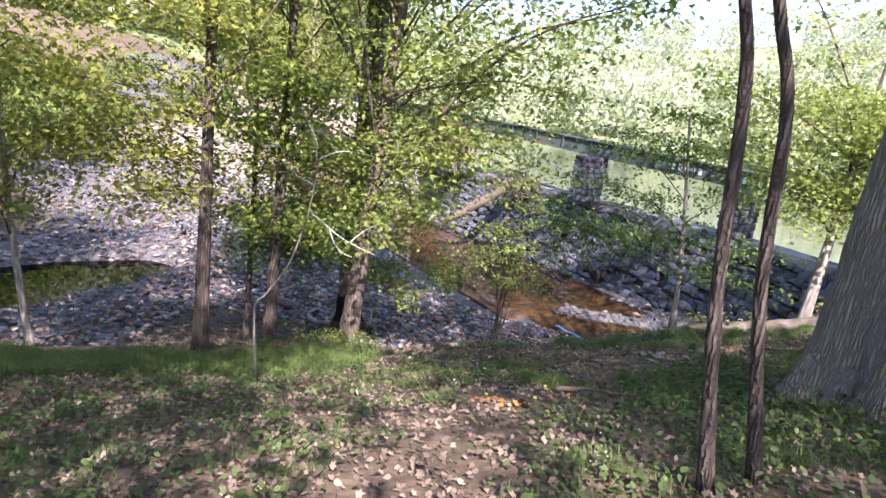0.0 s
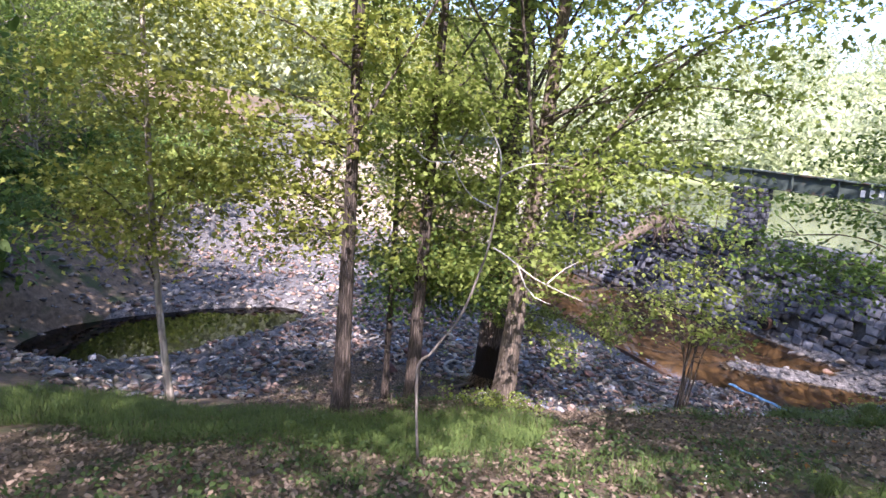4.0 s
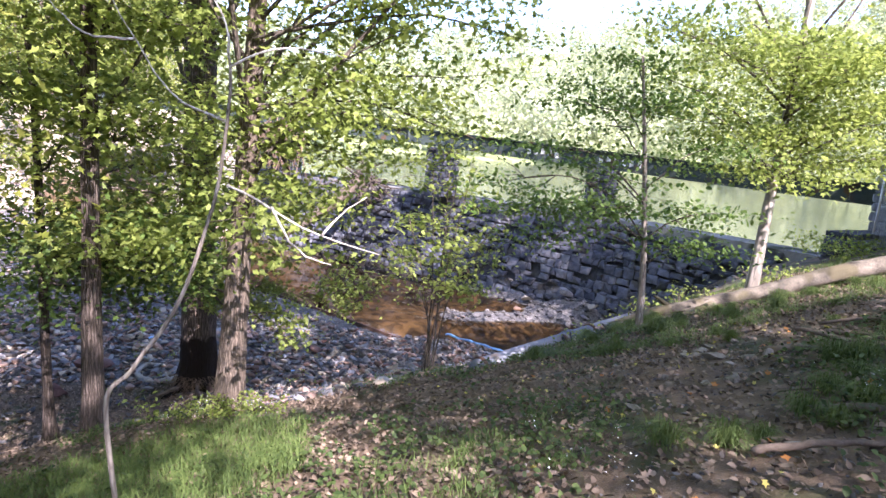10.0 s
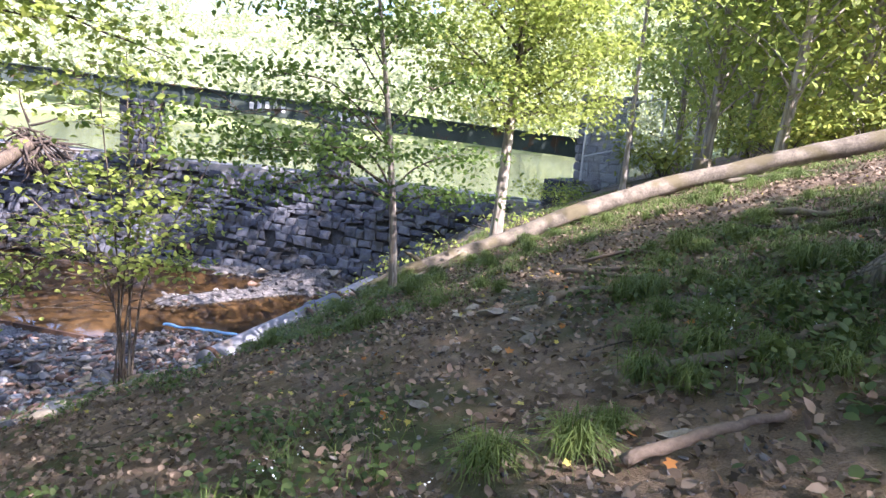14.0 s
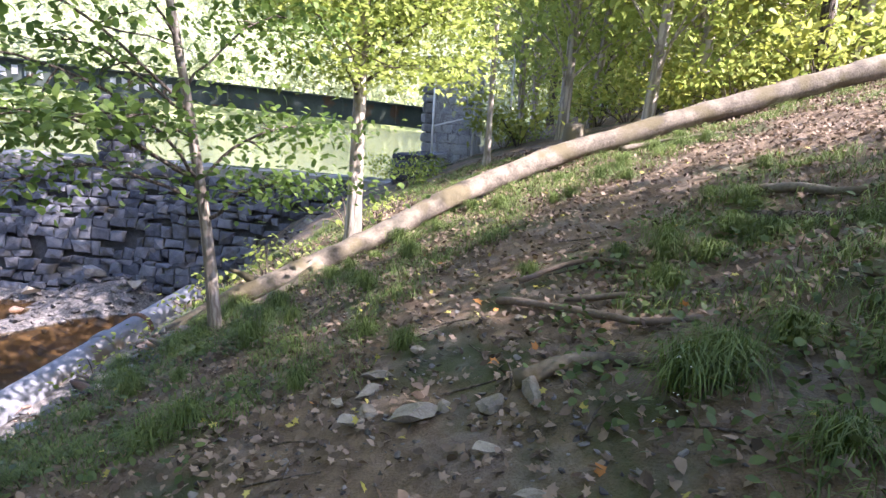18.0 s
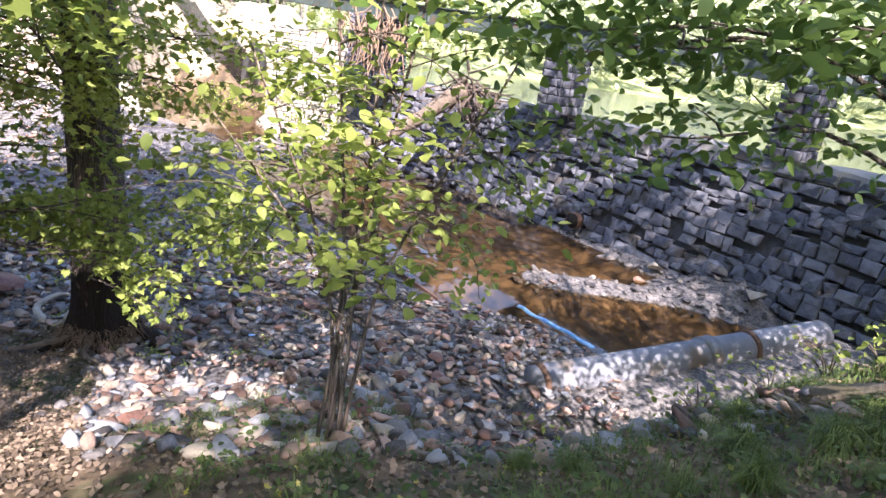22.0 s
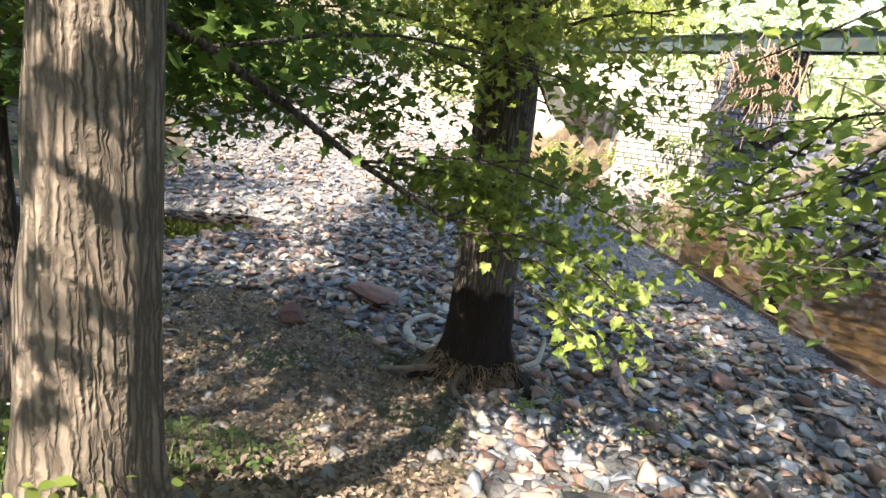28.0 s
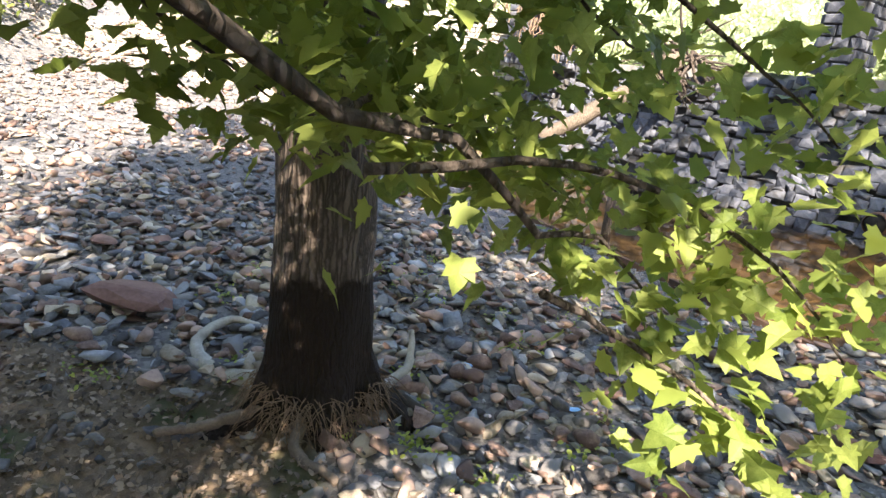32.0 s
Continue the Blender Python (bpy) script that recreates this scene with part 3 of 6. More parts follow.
# ---------------------------------------------------------------- dam, girder, abutment
FOOT = 1.25   # how far the foot of the wall stands out from its crest
SEGS = np.linalg.norm(np.diff(CREST, axis=0), axis=1)
LENGTH = SEGS.sum()


def on_crest(s):
    """Place on the crest line at length s, and the way out towards the stream."""
    acc = np.concatenate([[0], np.cumsum(SEGS)])
    x, y = np.interp(s, acc, CREST[:, 0]), np.interp(s, acc, CREST[:, 1])
    e = 1.2
    dx = np.interp(s + e, acc, CREST[:, 0]) - np.interp(s - e, acc, CREST[:, 0])
    dy = np.interp(s + e, acc, CREST[:, 1]) - np.interp(s - e, acc, CREST[:, 1])
    d = math.hypot(dx, dy)
    return np.array([x, y]), np.array([-dy / d, dx / d])


def face_point(s, z, proud=0.0):
    p, n = on_crest(s)
    out = FOOT * (LAKE + 0.1 - z) / (LAKE + 0.1 - WATER) + proud
    return np.array([p[0] + n[0] * out, p[1] + n[1] * out, z])


def block_geo(geo, corners, depth_vec, r2):
    """A rough stone block: a slightly pillowed face with a chamfer all round."""
    c = np.asarray(corners)
    mid = c.mean(0)
    c = mid + (c - mid) * (1 - 0.06 * r2.random((4, 1)))
    face = mid + (c - mid) * 0.80 + depth_vec * (0.85 + 0.22 * r2.normal(size=(4, 1)))
    rim = mid + (c - mid) * 0.98 + depth_vec * 0.45
    back = mid + (c - mid) * 1.0 - depth_vec * 1.2
    v = np.vstack([back, rim, face, [mid + depth_vec * 1.25]])
    f = []
    for k in range(4):
        j = (k + 1) % 4
        f += [(k, j, 4 + j, 4 + k), (4 + k, 4 + j, 8 + j, 8 + k), (8 + k, 8 + j, 12)]
    geo.add(v, f)


def build_dam():
    dam = thing("dam_wall", (*CREST[3], WATER), "old dry-laid grey stone dam wall, dappled with sun", "wall", kind="structure")
    s_list = np.linspace(-1.5, LENGTH + 0.5, 40)
    core = Geo()
    v = []
    for s in s_list:
        p, n = on_crest(np.clip(s, 0, LENGTH))
        if s < 0:
            p = p - np.array([-0.35, 0.93]) * -s * 1.0
        for z, off in ((WATER - 0.6, FOOT * 1.1 - 0.16), (LAKE + 0.12, -0.16), (LAKE + 0.12, -1.3), (WATER - 0.6, -1.6)):
            v.append((p[0] + n[0] * off, p[1] + n[1] * off, z))
    f = [(4 * i + k, 4 * i + (k + 1) % 4, 4 * i + 4 + (k + 1) % 4, 4 * i + 4 + k) for i in range(len(s_list) - 1) for k in range(4)]
    core.add(v, f + [(0, 1, 2, 3), tuple(4 * (len(s_list) - 1) + k for k in (3, 2, 1, 0))])
    part("core", core.mesh("core", M_MORTAR, False), dam, "dark joints between the stones")
    r2 = np.random.default_rng(3)
    rest, single = Geo(), 0
    z = WATER - 0.35
    row = 0
    while z < LAKE - 0.12:
        h = r2.uniform(0.19, 0.36)
        top = min(z + h, LAKE + 0.02)
        s = -0.6 + r2.uniform(0, 0.3)
        while s < LENGTH:
            w = r2.uniform(0.22, 0.62)
            dip = 0.09 * math.sin(0.7 * s + row) + 0.06 * math.sin(2.3 * s + 1.7 * row)
            zz = [z + dip + 0.004 + r2.normal() * 0.035, top + dip - 0.004 + r2.normal() * 0.035]
            a, b = s + 0.006, s + w - 0.006
            skew = r2.normal(size=4) * 0.035
            cor = [face_point(max(0, a + skew[0]), zz[0]), face_point(b + skew[1], zz[0] + skew[2]), face_point(b - skew[1], zz[1] + skew[3]), face_point(max(0, a - skew[0]), zz[1])]
            if b > 0.15:
                _, n = on_crest(np.clip(0.5 * (a + b), 0, LENGTH))
                dv = np.array([n[0], n[1], 0.12]) * r2.uniform(0.03, 0.11)
                if r2.random() > 0.03:
                    if 0.3 < s < 15.5 and z > WATER + 0.5 and single < 300:
                        g = Geo()
                        block_geo(g, cor, dv, r2)
                        part("stone", g.mesh("stone", M_BLOCK, False), dam)
                        single += 1
                    else:
                        block_geo(rest, cor, dv, r2)
            s += w
        z = top
        row += 1
    part("stones", rest.mesh("stones", M_BLOCKS, False), dam, "courses of rough grey stones", kind="stuff")
    # weathered concrete cap along the crest
    cap = Geo()
    v = []
    caps = np.linspace(0, LENGTH, 34)
    for s in caps:
        p, n = on_crest(s)
        for zz, off in ((LAKE - 0.28, 0.10), (LAKE + 0.14, 0.06), (LAKE + 0.15, -0.9), (LAKE - 0.3, -0.95)):
            v.append((p[0] + n[0] * off, p[1] + n[1] * off, zz + 0.03 * r2.normal()))
    f = [(4 * i + k, 4 * i + (k + 1) % 4, 4 * i + 4 + (k + 1) % 4, 4 * i + 4 + k) for i in range(len(caps) - 1) for k in range(4)]
    cap.add(v, f + [(0, 1, 2, 3), tuple(4 * (len(caps) - 1) + k for k in (3, 2, 1, 0))])
    part("coping", cap.mesh("coping", M_CONCRETE, False), dam, "worn mossy concrete coping")
    return dam


def box(geo, p0, p1, width, height, top_z0, top_z1):
    """A straight beam from p0 to p1 in plan, with its top at the heights given."""
    p0, p1 = np.array(p0, float), np.array(p1, float)
    d = (p1 - p0) / np.linalg.norm(p1 - p0)
    n = np.array([-d[1], d[0]]) * width / 2
    v = []
    for p, z in ((p0, top_z0), (p1, top_z1)):
        for q, zz in ((p - n, z - height), (p + n, z - height), (p + n, z), (p - n, z)):
            v.append((q[0], q[1], zz))
    geo.add(v, [(0, 1, 2, 3), (7, 6, 5, 4), (0, 4, 5, 1), (1, 5, 6, 2), (2, 6, 7, 3), (3, 7, 4, 0)])


GIRDER_A, GIRDER_B = np.array((19.7, 18.05)), np.array((-22.0, 55.4))   # right end at the abutment, left end past the far pier
GZA, GZB = 0.81, 3.3


def girder_at(k):
    p = GIRDER_A + (GIRDER_B - GIRDER_A) * k
    return p, GZA + (GZB - GZA) * k


def build_girder():
    g = thing("girder_bridge", (*girder_at(0.3)[0], 0), "long dark green steel plate girder on stone piers", "bridge")
    d = (GIRDER_B - GIRDER_A) / np.linalg.norm(GIRDER_B - GIRDER_A)
    n = np.array([-d[1], d[0]])
    for side, off in (("near", 0.0), ("far", -1.3)):
        web = Geo()
        box(web, GIRDER_A + n * off, GIRDER_B + n * off, 0.03, 0.72, GZA - 0.03, GZB - 0.03)
        plate = part("web", web.mesh("web", M_STEEL, False), g)
        if side == "near":
            front = plate
        for top, z in (("top_flange", 0.0), ("bottom_flange", -0.72)):
            fl = Geo()
            box(fl, GIRDER_A + n * off, GIRDER_B + n * off, 0.30, 0.05, GZA + z, GZB + z)
            part(top, fl.mesh(top, M_STEEL, False), g)
        for k in np.linspace(0.01, 0.99, 30):
            p, z = girder_at(k)
            st = Geo()
            box(st, p + n * (off + 0.07) - d * 0.03, p + n * (off + 0.07) + d * 0.03, 0.10, 0.64, z - 0.05, z - 0.05)
            part("stiffener", st.mesh("stiffener", M_STEEL, False), plate)
    deck = Geo()
    box(deck, GIRDER_A - n * 0.65, GIRDER_B - n * 0.65, 1.0, 0.06, GZA - 0.1, GZB - 0.1)
    part("deck", deck.mesh("deck", M_RUST, False), g, "rusty deck plate")
    # painted scrawls on the web, read as plain bars
    r2 = np.random.default_rng(5)
    for k0, count in ((0.24, 5), (0.175, 6)):
        for i in range(count):
            p, z = girder_at(k0 + i * 0.0058)
            s = Geo()
            q = p + n * 0.02
            box(s, q, q + d * 0.16, 0.012, 0.24 + 0.06 * r2.random(), z - 0.2 - 0.1 * r2.random(), z - 0.2 - 0.1 * r2.random())
            part("paint_mark", s.mesh("paint_mark", M_PAINT, False), front, "white sprayed paint mark")


def stone_stack(name, centre, half, z0, z1, seed, label, mat=M_BLOCK, turn=0.7):
    t = thing(name, (centre[0], centre[1], z0), label, "pier")
    r2 = np.random.default_rng(seed)
    c, s = math.cos(turn), math.sin(turn)
    core = Geo()
    v = [(centre[0] + c * a * (half[0] - 0.08) - s * b * (half[1] - 0.08), centre[1] + s * a * (half[0] - 0.08) + c * b * (half[1] - 0.08), z) for z in (z0, z1 - 0.02) for a, b in ((-1, -1), (1, -1), (1, 1), (-1, 1))]
    core.add(v, [(0, 1, 5, 4), (1, 2, 6, 5), (2, 3, 7, 6), (3, 0, 4, 7), (4, 5, 6, 7), (3, 2, 1, 0)])
    part("core", core.mesh("core", M_MORTAR, False), t)
    z = z0
    while z < z1 - 0.05:
        h = min(r2.uniform(0.22, 0.34), z1 - z)
        for side in range(4):
            hl, hd = (half[0], half[1]) if side % 2 == 0 else (half[1], half[0])
            a = -hl
            while a < hl - 0.05:
                w = min(r2.uniform(0.3, 0.6), hl - a)
                ang = turn + side * math.pi / 2
                cc, ss = math.cos(ang), math.sin(ang)
                cor = []
                for aa, zz in ((a + 0.012, z + 0.01), (a + w - 0.012, z + 0.01), (a + w - 0.012, z + h - 0.01), (a + 0.012, z + h - 0.01)):
                    cor.append((centre[0] + cc * aa + ss * hd, centre[1] + ss * aa - cc * hd, zz))
                g = Geo()
                block_geo(g, cor, np.array([ss, -cc, 0]) * r2.uniform(0.03, 0.08), r2)
                part("stone", g.mesh("stone", mat, False), t)
                a += w
        z += h
    return t


build_dam()
build_girder()
GN = np.array((0.667, 0.745))
for k in (0.34, 0.20):
    p, z = girder_at(k)
    stone_stack("bridge_pier", p - GN * 0.5, (0.45, 0.8), LAKE + 0.1, z - 0.76, 21, "short grey stone pier carrying the girder above the crest", turn=-0.73)
p, z = girder_at(0.56)
stone_stack("end_pier", p + np.array((0.5, 0.2)), (1.25, 0.9), LAKE - 0.2, z - 0.76, 22, "tall weathered stone pier hung with roots", turn=-0.73)
stone_stack("far_abutment", (-6.6, 42.6), (2.9, 1.3), WATER - 0.4, 0.35, 23, "pale sunlit block abutment at the far end of the dam", M_PALEBLOCK, 0.06)

# ---------------------------------------------------------------- trees
def gz(x, y):
    return float(rough_land(x, y))


def trunk_geo(points, r0, r1, flare=0.0, seg=16, seed=0, rough=0.03):
    pts = bend(points, 26, 0.0)
    n = len(pts)
    t = np.linspace(0, 1, n)
    h = np.linalg.norm(pts - pts[0], axis=1)
    rad = r0 + (r1 - r0) * t + flare * np.exp(-h / 0.28)
    g = Geo()
    tube(g, pts, rad, seg, rough, seed)
    # root buttresses: push the lowest rings in and out
    v = g.v[0].reshape(n, seg, 3)
    r2 = np.random.default_rng(seed + 1)
    ph = r2.uniform(0, 6.28)
    lobes = r2.integers(4, 6)
    for i in range(n):
        k = math.exp(-h[i] / 0.30) * flare * 0.9
        for j in range(seg):
            a = 2 * math.pi * j / seg
            v[i, j] += (v[i, j] - pts[i]) / (rad[i] + 1e-6) * k * math.cos(lobes * a + ph)
    g.v[0] = v.reshape(-1, 3)
    return g, pts


def limb(start, end, r0, seed, sag=0.15, seg=6):
    start, end = np.asarray(start, float), np.asarray(end, float)
    mid = 0.5 * (start + end) + np.array([0, 0, sag * np.linalg.norm(end - start)])
    g = Geo()
    pts = bend([start, mid, end], 10, 0.03, seed)
    tube(g, pts, np.linspace(r0, r0 * 0.25, len(pts)), seg, 0.03, seed)
    return g, pts


def tree(name, points, r0, r1, bark, label, limbs=(), leaf=M_LEAF, leaf_size=0.11, shape=STAR, seed=0, flare=0.0, per_limb=260, spread=(0.65, 0.65, 0.25), seg=16, twig=M_TWIG, crown_label="", group=""):
    """A trunk through points; limbs are (height share, end point) with a spray of leaves along the outer half."""
    t = thing(name, points[0], label, "tree", group)
    tg, pts = trunk_geo(points, r0, r1, flare, seg, seed)
    part("trunk", tg.mesh("trunk", bark), t)
    leaves = []
    r2 = np.random.default_rng(seed + 9)
    for i, (share, end) in enumerate(limbs):
        s = pts[min(len(pts) - 1, int(share * (len(pts) - 1)))]
        lg, lp = limb(s, end, max(0.012, r0 * (1 - share) * 0.3 + 0.008), seed + i)
        for k in (4, 6, 8):
            for sgn in (-1, 1):
                d = r2.normal(size=3) * np.array((0.5, 0.5, 0.18)) * np.linalg.norm(lp[-1] - lp[0]) * 0.35
                tp = bend([lp[k], lp[k] + d], 5, 0.03, seed + i + k)
                tube(lg, tp, np.linspace(0.010, 0.003, len(tp)), 4)
                leaves.append(spray(tp[-1], per_limb // 9, spread, seed * 31 + i * 7 + k + sgn))
        part("limb", lg.mesh("limb", twig), t)
        leaves.append(spray(lp[-1], per_limb // 3, spread, seed + i * 13))
    if leaves:
        part("crown", leaf_mesh("crown", np.concatenate(leaves), leaf_size, leaf, shape, seed), t, crown_label)
    return t


def crown_limbs(top, radius, height, n, seed, low=0.35):
    """Limb ends spread round a trunk, for a crown above the view."""
    r2 = np.random.default_rng(seed)
    out = []
    for i in range(n):
        a = i * 2.4 + r2.uniform(-0.4, 0.4)
        share = low + (1 - low) * (i + 0.5) / n
        r = radius * (1.15 - 0.7 * abs(share - 0.6)) * r2.uniform(0.7, 1.1)
        out.append((share, (top[0] + r * math.cos(a), top[1] + r * math.sin(a), top[2] - height * (1 - share) * 0.85 + r2.uniform(0.2, 0.9))))
    return out


def big_tree(name, base, lean, h, r0, bark, label, crown_r=3.2, n=11, seed=0, flare=0.1, low=0.45, extra=(), per=900, leaf=M_LEAF, size=0.15, r1=None, clump=(0.55, 0.55, 0.24)):
    bx, by, bz = base
    pts = [(bx, by, bz - 0.25), (bx + lean[0] * 0.3 * h, by + lean[1] * 0.3 * h, bz + 0.3 * h), (bx + lean[0] * h, by + lean[1] * h, bz + h)]
    limbs = crown_limbs(pts[-1], crown_r, h, n, seed, low) + list(extra)
    return tree(name, pts, r0, r1 or r0 * 0.3, bark, label, limbs, leaf, size, STAR, seed, flare, per, clump)


def upper_crown(owner, centre, radius, depth, clumps, seed, leaf=M_LEAF):
    """Unseen high part of a crown: leaf clumps with gaps, added to cast dapples."""
    r2 = np.random.default_rng(seed)
    pos = []
    for i in range(clumps):
        a, r = r2.uniform(0, 6.28), radius * math.sqrt(r2.random())
        c = np.array((centre[0] + r * math.cos(a), centre[1] + r * math.sin(a), centre[2] + depth * r2.uniform(-0.5, 0.5) * (1.2 - r / radius)))
        pos.append(spray(c, 150, (0.62, 0.62, 0.3), seed * 40 + i))
    part("upper_crown", leaf_mesh("upper_crown", np.concatenate(pos), 0.25, leaf, KITE, seed, 0.5), owner)


def find(prefix, x):
    return min((o for o in scene.objects if o.parent is None and o.name.startswith(prefix)), key=lambda o: abs(o.location.x - x))


A0 = (-2.12, 11.27, gz(-2.12, 11.27))
B0 = (-3.5, 16.75, gz(-3.5, 16.75))
big_tree("maple_tree", A0, (0.045, 0.07), 13, 0.22, M_BARK, "brown-barked maple with a flared foot on the bank", 4.8, 16, 11, 0.14, 0.45, per=640)
big_tree("maple_tree", B0, (0.0, 0.0), 17, 0.42, M_STAINED, "large maple with a dark flood-stained foot among stones", 5.8, 18, 12, 0.42, 0.5, per=760, r1=0.28)
big_tree("tall_tree", (-4.7, 9.66, gz(-4.7, 9.66)), (0.0, 0.0), 14, 0.16, M_DARKBARK, "straight dark-barked tree at the top of the bank", 3.2, 13, 13, 0.08, 0.55, per=420)
big_tree("tall_tree", (-3.95, 11.25, gz(-3.95, 11.25)), (0.015, 0.0), 14, 0.155, M_DARKBARK, "straight dark-barked tree at the top of the bank", 4.2, 14, 14, 0.07, 0.5, per=520)
big_tree("oak_tree", (4.25, 4.9, gz(4.25, 4.9)), (0.0, 0.01), 16, 0.37, M_OAK, "massive oak with deeply furrowed grey bark", 4.6, 14, 15, 0.24, 0.6, per=170)
big_tree("leaning_tree", (4.15, 4.28, gz(4.15, 4.28)), (0.06, -0.10), 13, 0.16, M_OAK, "grey-barked leaning tree beside the oak", 3.0, 8, 17, 0.1, 0.55, per=220)
# never in view: added to shade the ground below the oak
big_tree("shade_tree", (6.6, -1.2, gz(6.6, -1.2)), (0.0, 0.01), 9, 0.16, M_DARKBARK, "unseen leafy tree on the slope behind the oak, added for shade", 3.4, 12, 21, 0.1, 0.45, per=150)
big_tree("birch_tree", (7.85, 12.5, gz(7.85, 12.5)), (0.05, 0.02), 14, 0.125, M_PALE, "pale slender tree behind the fallen log", 3.6, 12, 16, 0.05, 0.45, leaf=M_LEAF_YEL, per=330)
for x, y, k in ((12.6, 12.9, 1),):
    big_tree("slender_tree", (x, y, gz(x, y)), (0.03 * (k - 1.5), 0.0), 12.5, 0.075, M_PALE, "slender pale tree with a high yellow-green crown", 3.0, 9, 160 + k, 0.04, 0.58, leaf=M_LEAF_YEL, per=240)
# three more trees out of view, added to shade the path and slope
big_tree("shade_tree", (-0.6, -6.8, gz(-0.6, -6.8)), (0.0, 0.0), 11, 0.18, M_DARKBARK, "unseen broad leafy tree behind the path, added for shade", 3.4, 12, 18, 0.1, 0.45, per=150)
big_tree("shade_tree", (-2.6, -3.4, gz(-2.6, -3.4)), (0.0, 0.02), 13, 0.2, M_DARKBARK, "unseen broad leafy tree behind the path, added for shade", 5.0, 18, 19, 0.1, 0.42, per=150)
big_tree("shade_tree", (7.4, -3.4, gz(7.4, -3.4)), (0.0, 0.02), 10, 0.18, M_DARKBARK, "unseen broad leafy tree on the slope behind the oak, added for shade", 4.6, 14, 20, 0.1, 0.5, per=150)


# ---------------------------------------------------------------- smaller trees, saplings and the near maple branch
tree("young_maple", [(-8.35, 9.6, gz(-8.35, 9.6) - 0.1), (-8.7, 9.6, -1.0), (-8.95, 9.6, 3.8), (-9.0, 9.6, 6.5)], 0.075, 0.03, M_PALE, "slender pale young maple above the side pool",
     [(0.35, (-9.8, 9.0, 0.6)), (0.4, (-7.4, 9.2, 0.9)), (0.5, (-10.2, 9.9, 1.6)), (0.55, (-7.0, 8.6, 2.0)), (0.6, (-9.3, 8.4, 2.2)), (0.7, (-8.0, 10.6, 3.0)), (0.75, (-10, 10.4, 3.4)), (0.8, (-7.4, 9.4, 3.6)), (0.9, (-9.2, 8.8, 4.4)), (0.33, (-8.6, 8.8, -0.2)), (0.45, (-6.6, 9.9, 0.6))],
     M_LEAF_YEL, 0.12, STAR, 31, 0.02, 900, (0.6, 0.6, 0.22), 10, crown_label="sunlit yellow-green leaves")
tree("thin_tree", [(-4.8, 12.05, gz(-4.8, 12.05) - 0.1), (-4.85, 12.1, -3.2), (-4.85, 12.1, 0.1), (-4.9, 12.1, 1.9), (-5.15, 12.1, 4.2)], 0.085, 0.025, M_DARKBARK, "thin dark sapling between two taller trunks",
     [(0.5, (-3.6, 11.3, 1.0)), (0.6, (-5.4, 11.2, 1.6)), (0.7, (-3.9, 11.9, 2.2)), (0.85, (-5.8, 11.8, 3.0)), (0.95, (-4.2, 11.2, 3.9)), (0.4, (-3.5, 12.0, -0.6))], M_LEAF, 0.11, STAR, 32, 0.12, 700, (0.5, 0.5, 0.2), 10)
tree("hornbeam_sapling", [(4.85, 11.65, gz(4.85, 11.65) - 0.1), (4.78, 11.7, -0.8), (4.55, 11.72, 0.9), (4.25, 11.75, 2.7)], 0.072, 0.022, M_SAPLING, "young hornbeam with flat dark leafy layers on the bank",
     [(0.55, (2.5, 11.6, 1.1)), (0.7, (3.0, 11.4, 1.8)), (0.6, (5.8, 11.6, 1.3)), (0.42, (2.4, 11.7, 0.1)), (0.45, (3.3, 11.0, 0.2)), (0.45, (5.8, 11.3, 0.2)), (0.95, (4.3, 12.2, 2.7)), (0.55, (3.5, 12.4, 0.8)), (0.8, (5.3, 12.1, 2.1)), (0.35, (5.4, 11.0, -0.4)), (0.75, (3.6, 12.0, 2.2)), (0.42, (2.4, 11.9, 0.0)), (0.38, (3.0, 12.1, -0.4)), (0.5, (2.0, 12.2, 0.4))],
     M_LEAF_DARK, 0.088, OVAL, 33, 0.02, 480, (0.48, 0.42, 0.08), 10, crown_label="dark green leaves in flat layers")
for pts, r in (([(2.25, 2.66, gz(2.25, 2.66) - 0.1), (2.02, 2.66, 1.27), (1.91, 2.66, 2.32), (1.8, 2.67, 2.81), (1.52, 2.66, 3.65), (1.59, 2.87, 6.17)], 0.043),
               ([(2.58, 2.80, gz(2.58, 2.80) - 0.1), (2.3, 2.8, 1.34), (2.19, 2.8, 2.31), (2.02, 2.81, 2.84), (1.8, 2.8, 3.65), (2.08, 2.59, 6.17)], 0.041)):
    tree("slim_tree", pts, r, 0.022, M_DARKBARK, "slim crooked young tree beside the path",
         [(0.62, (pts[0][0] - 0.9, 4.0, 3.55)), (0.8, (pts[0][0] + 0.8, 3.6, 4.6)), (0.9, (1.0, 2.4, 5.6))], M_LEAF, 0.12, MAPLE, 34, 0.015, 150, (0.4, 0.4, 0.14), 10)

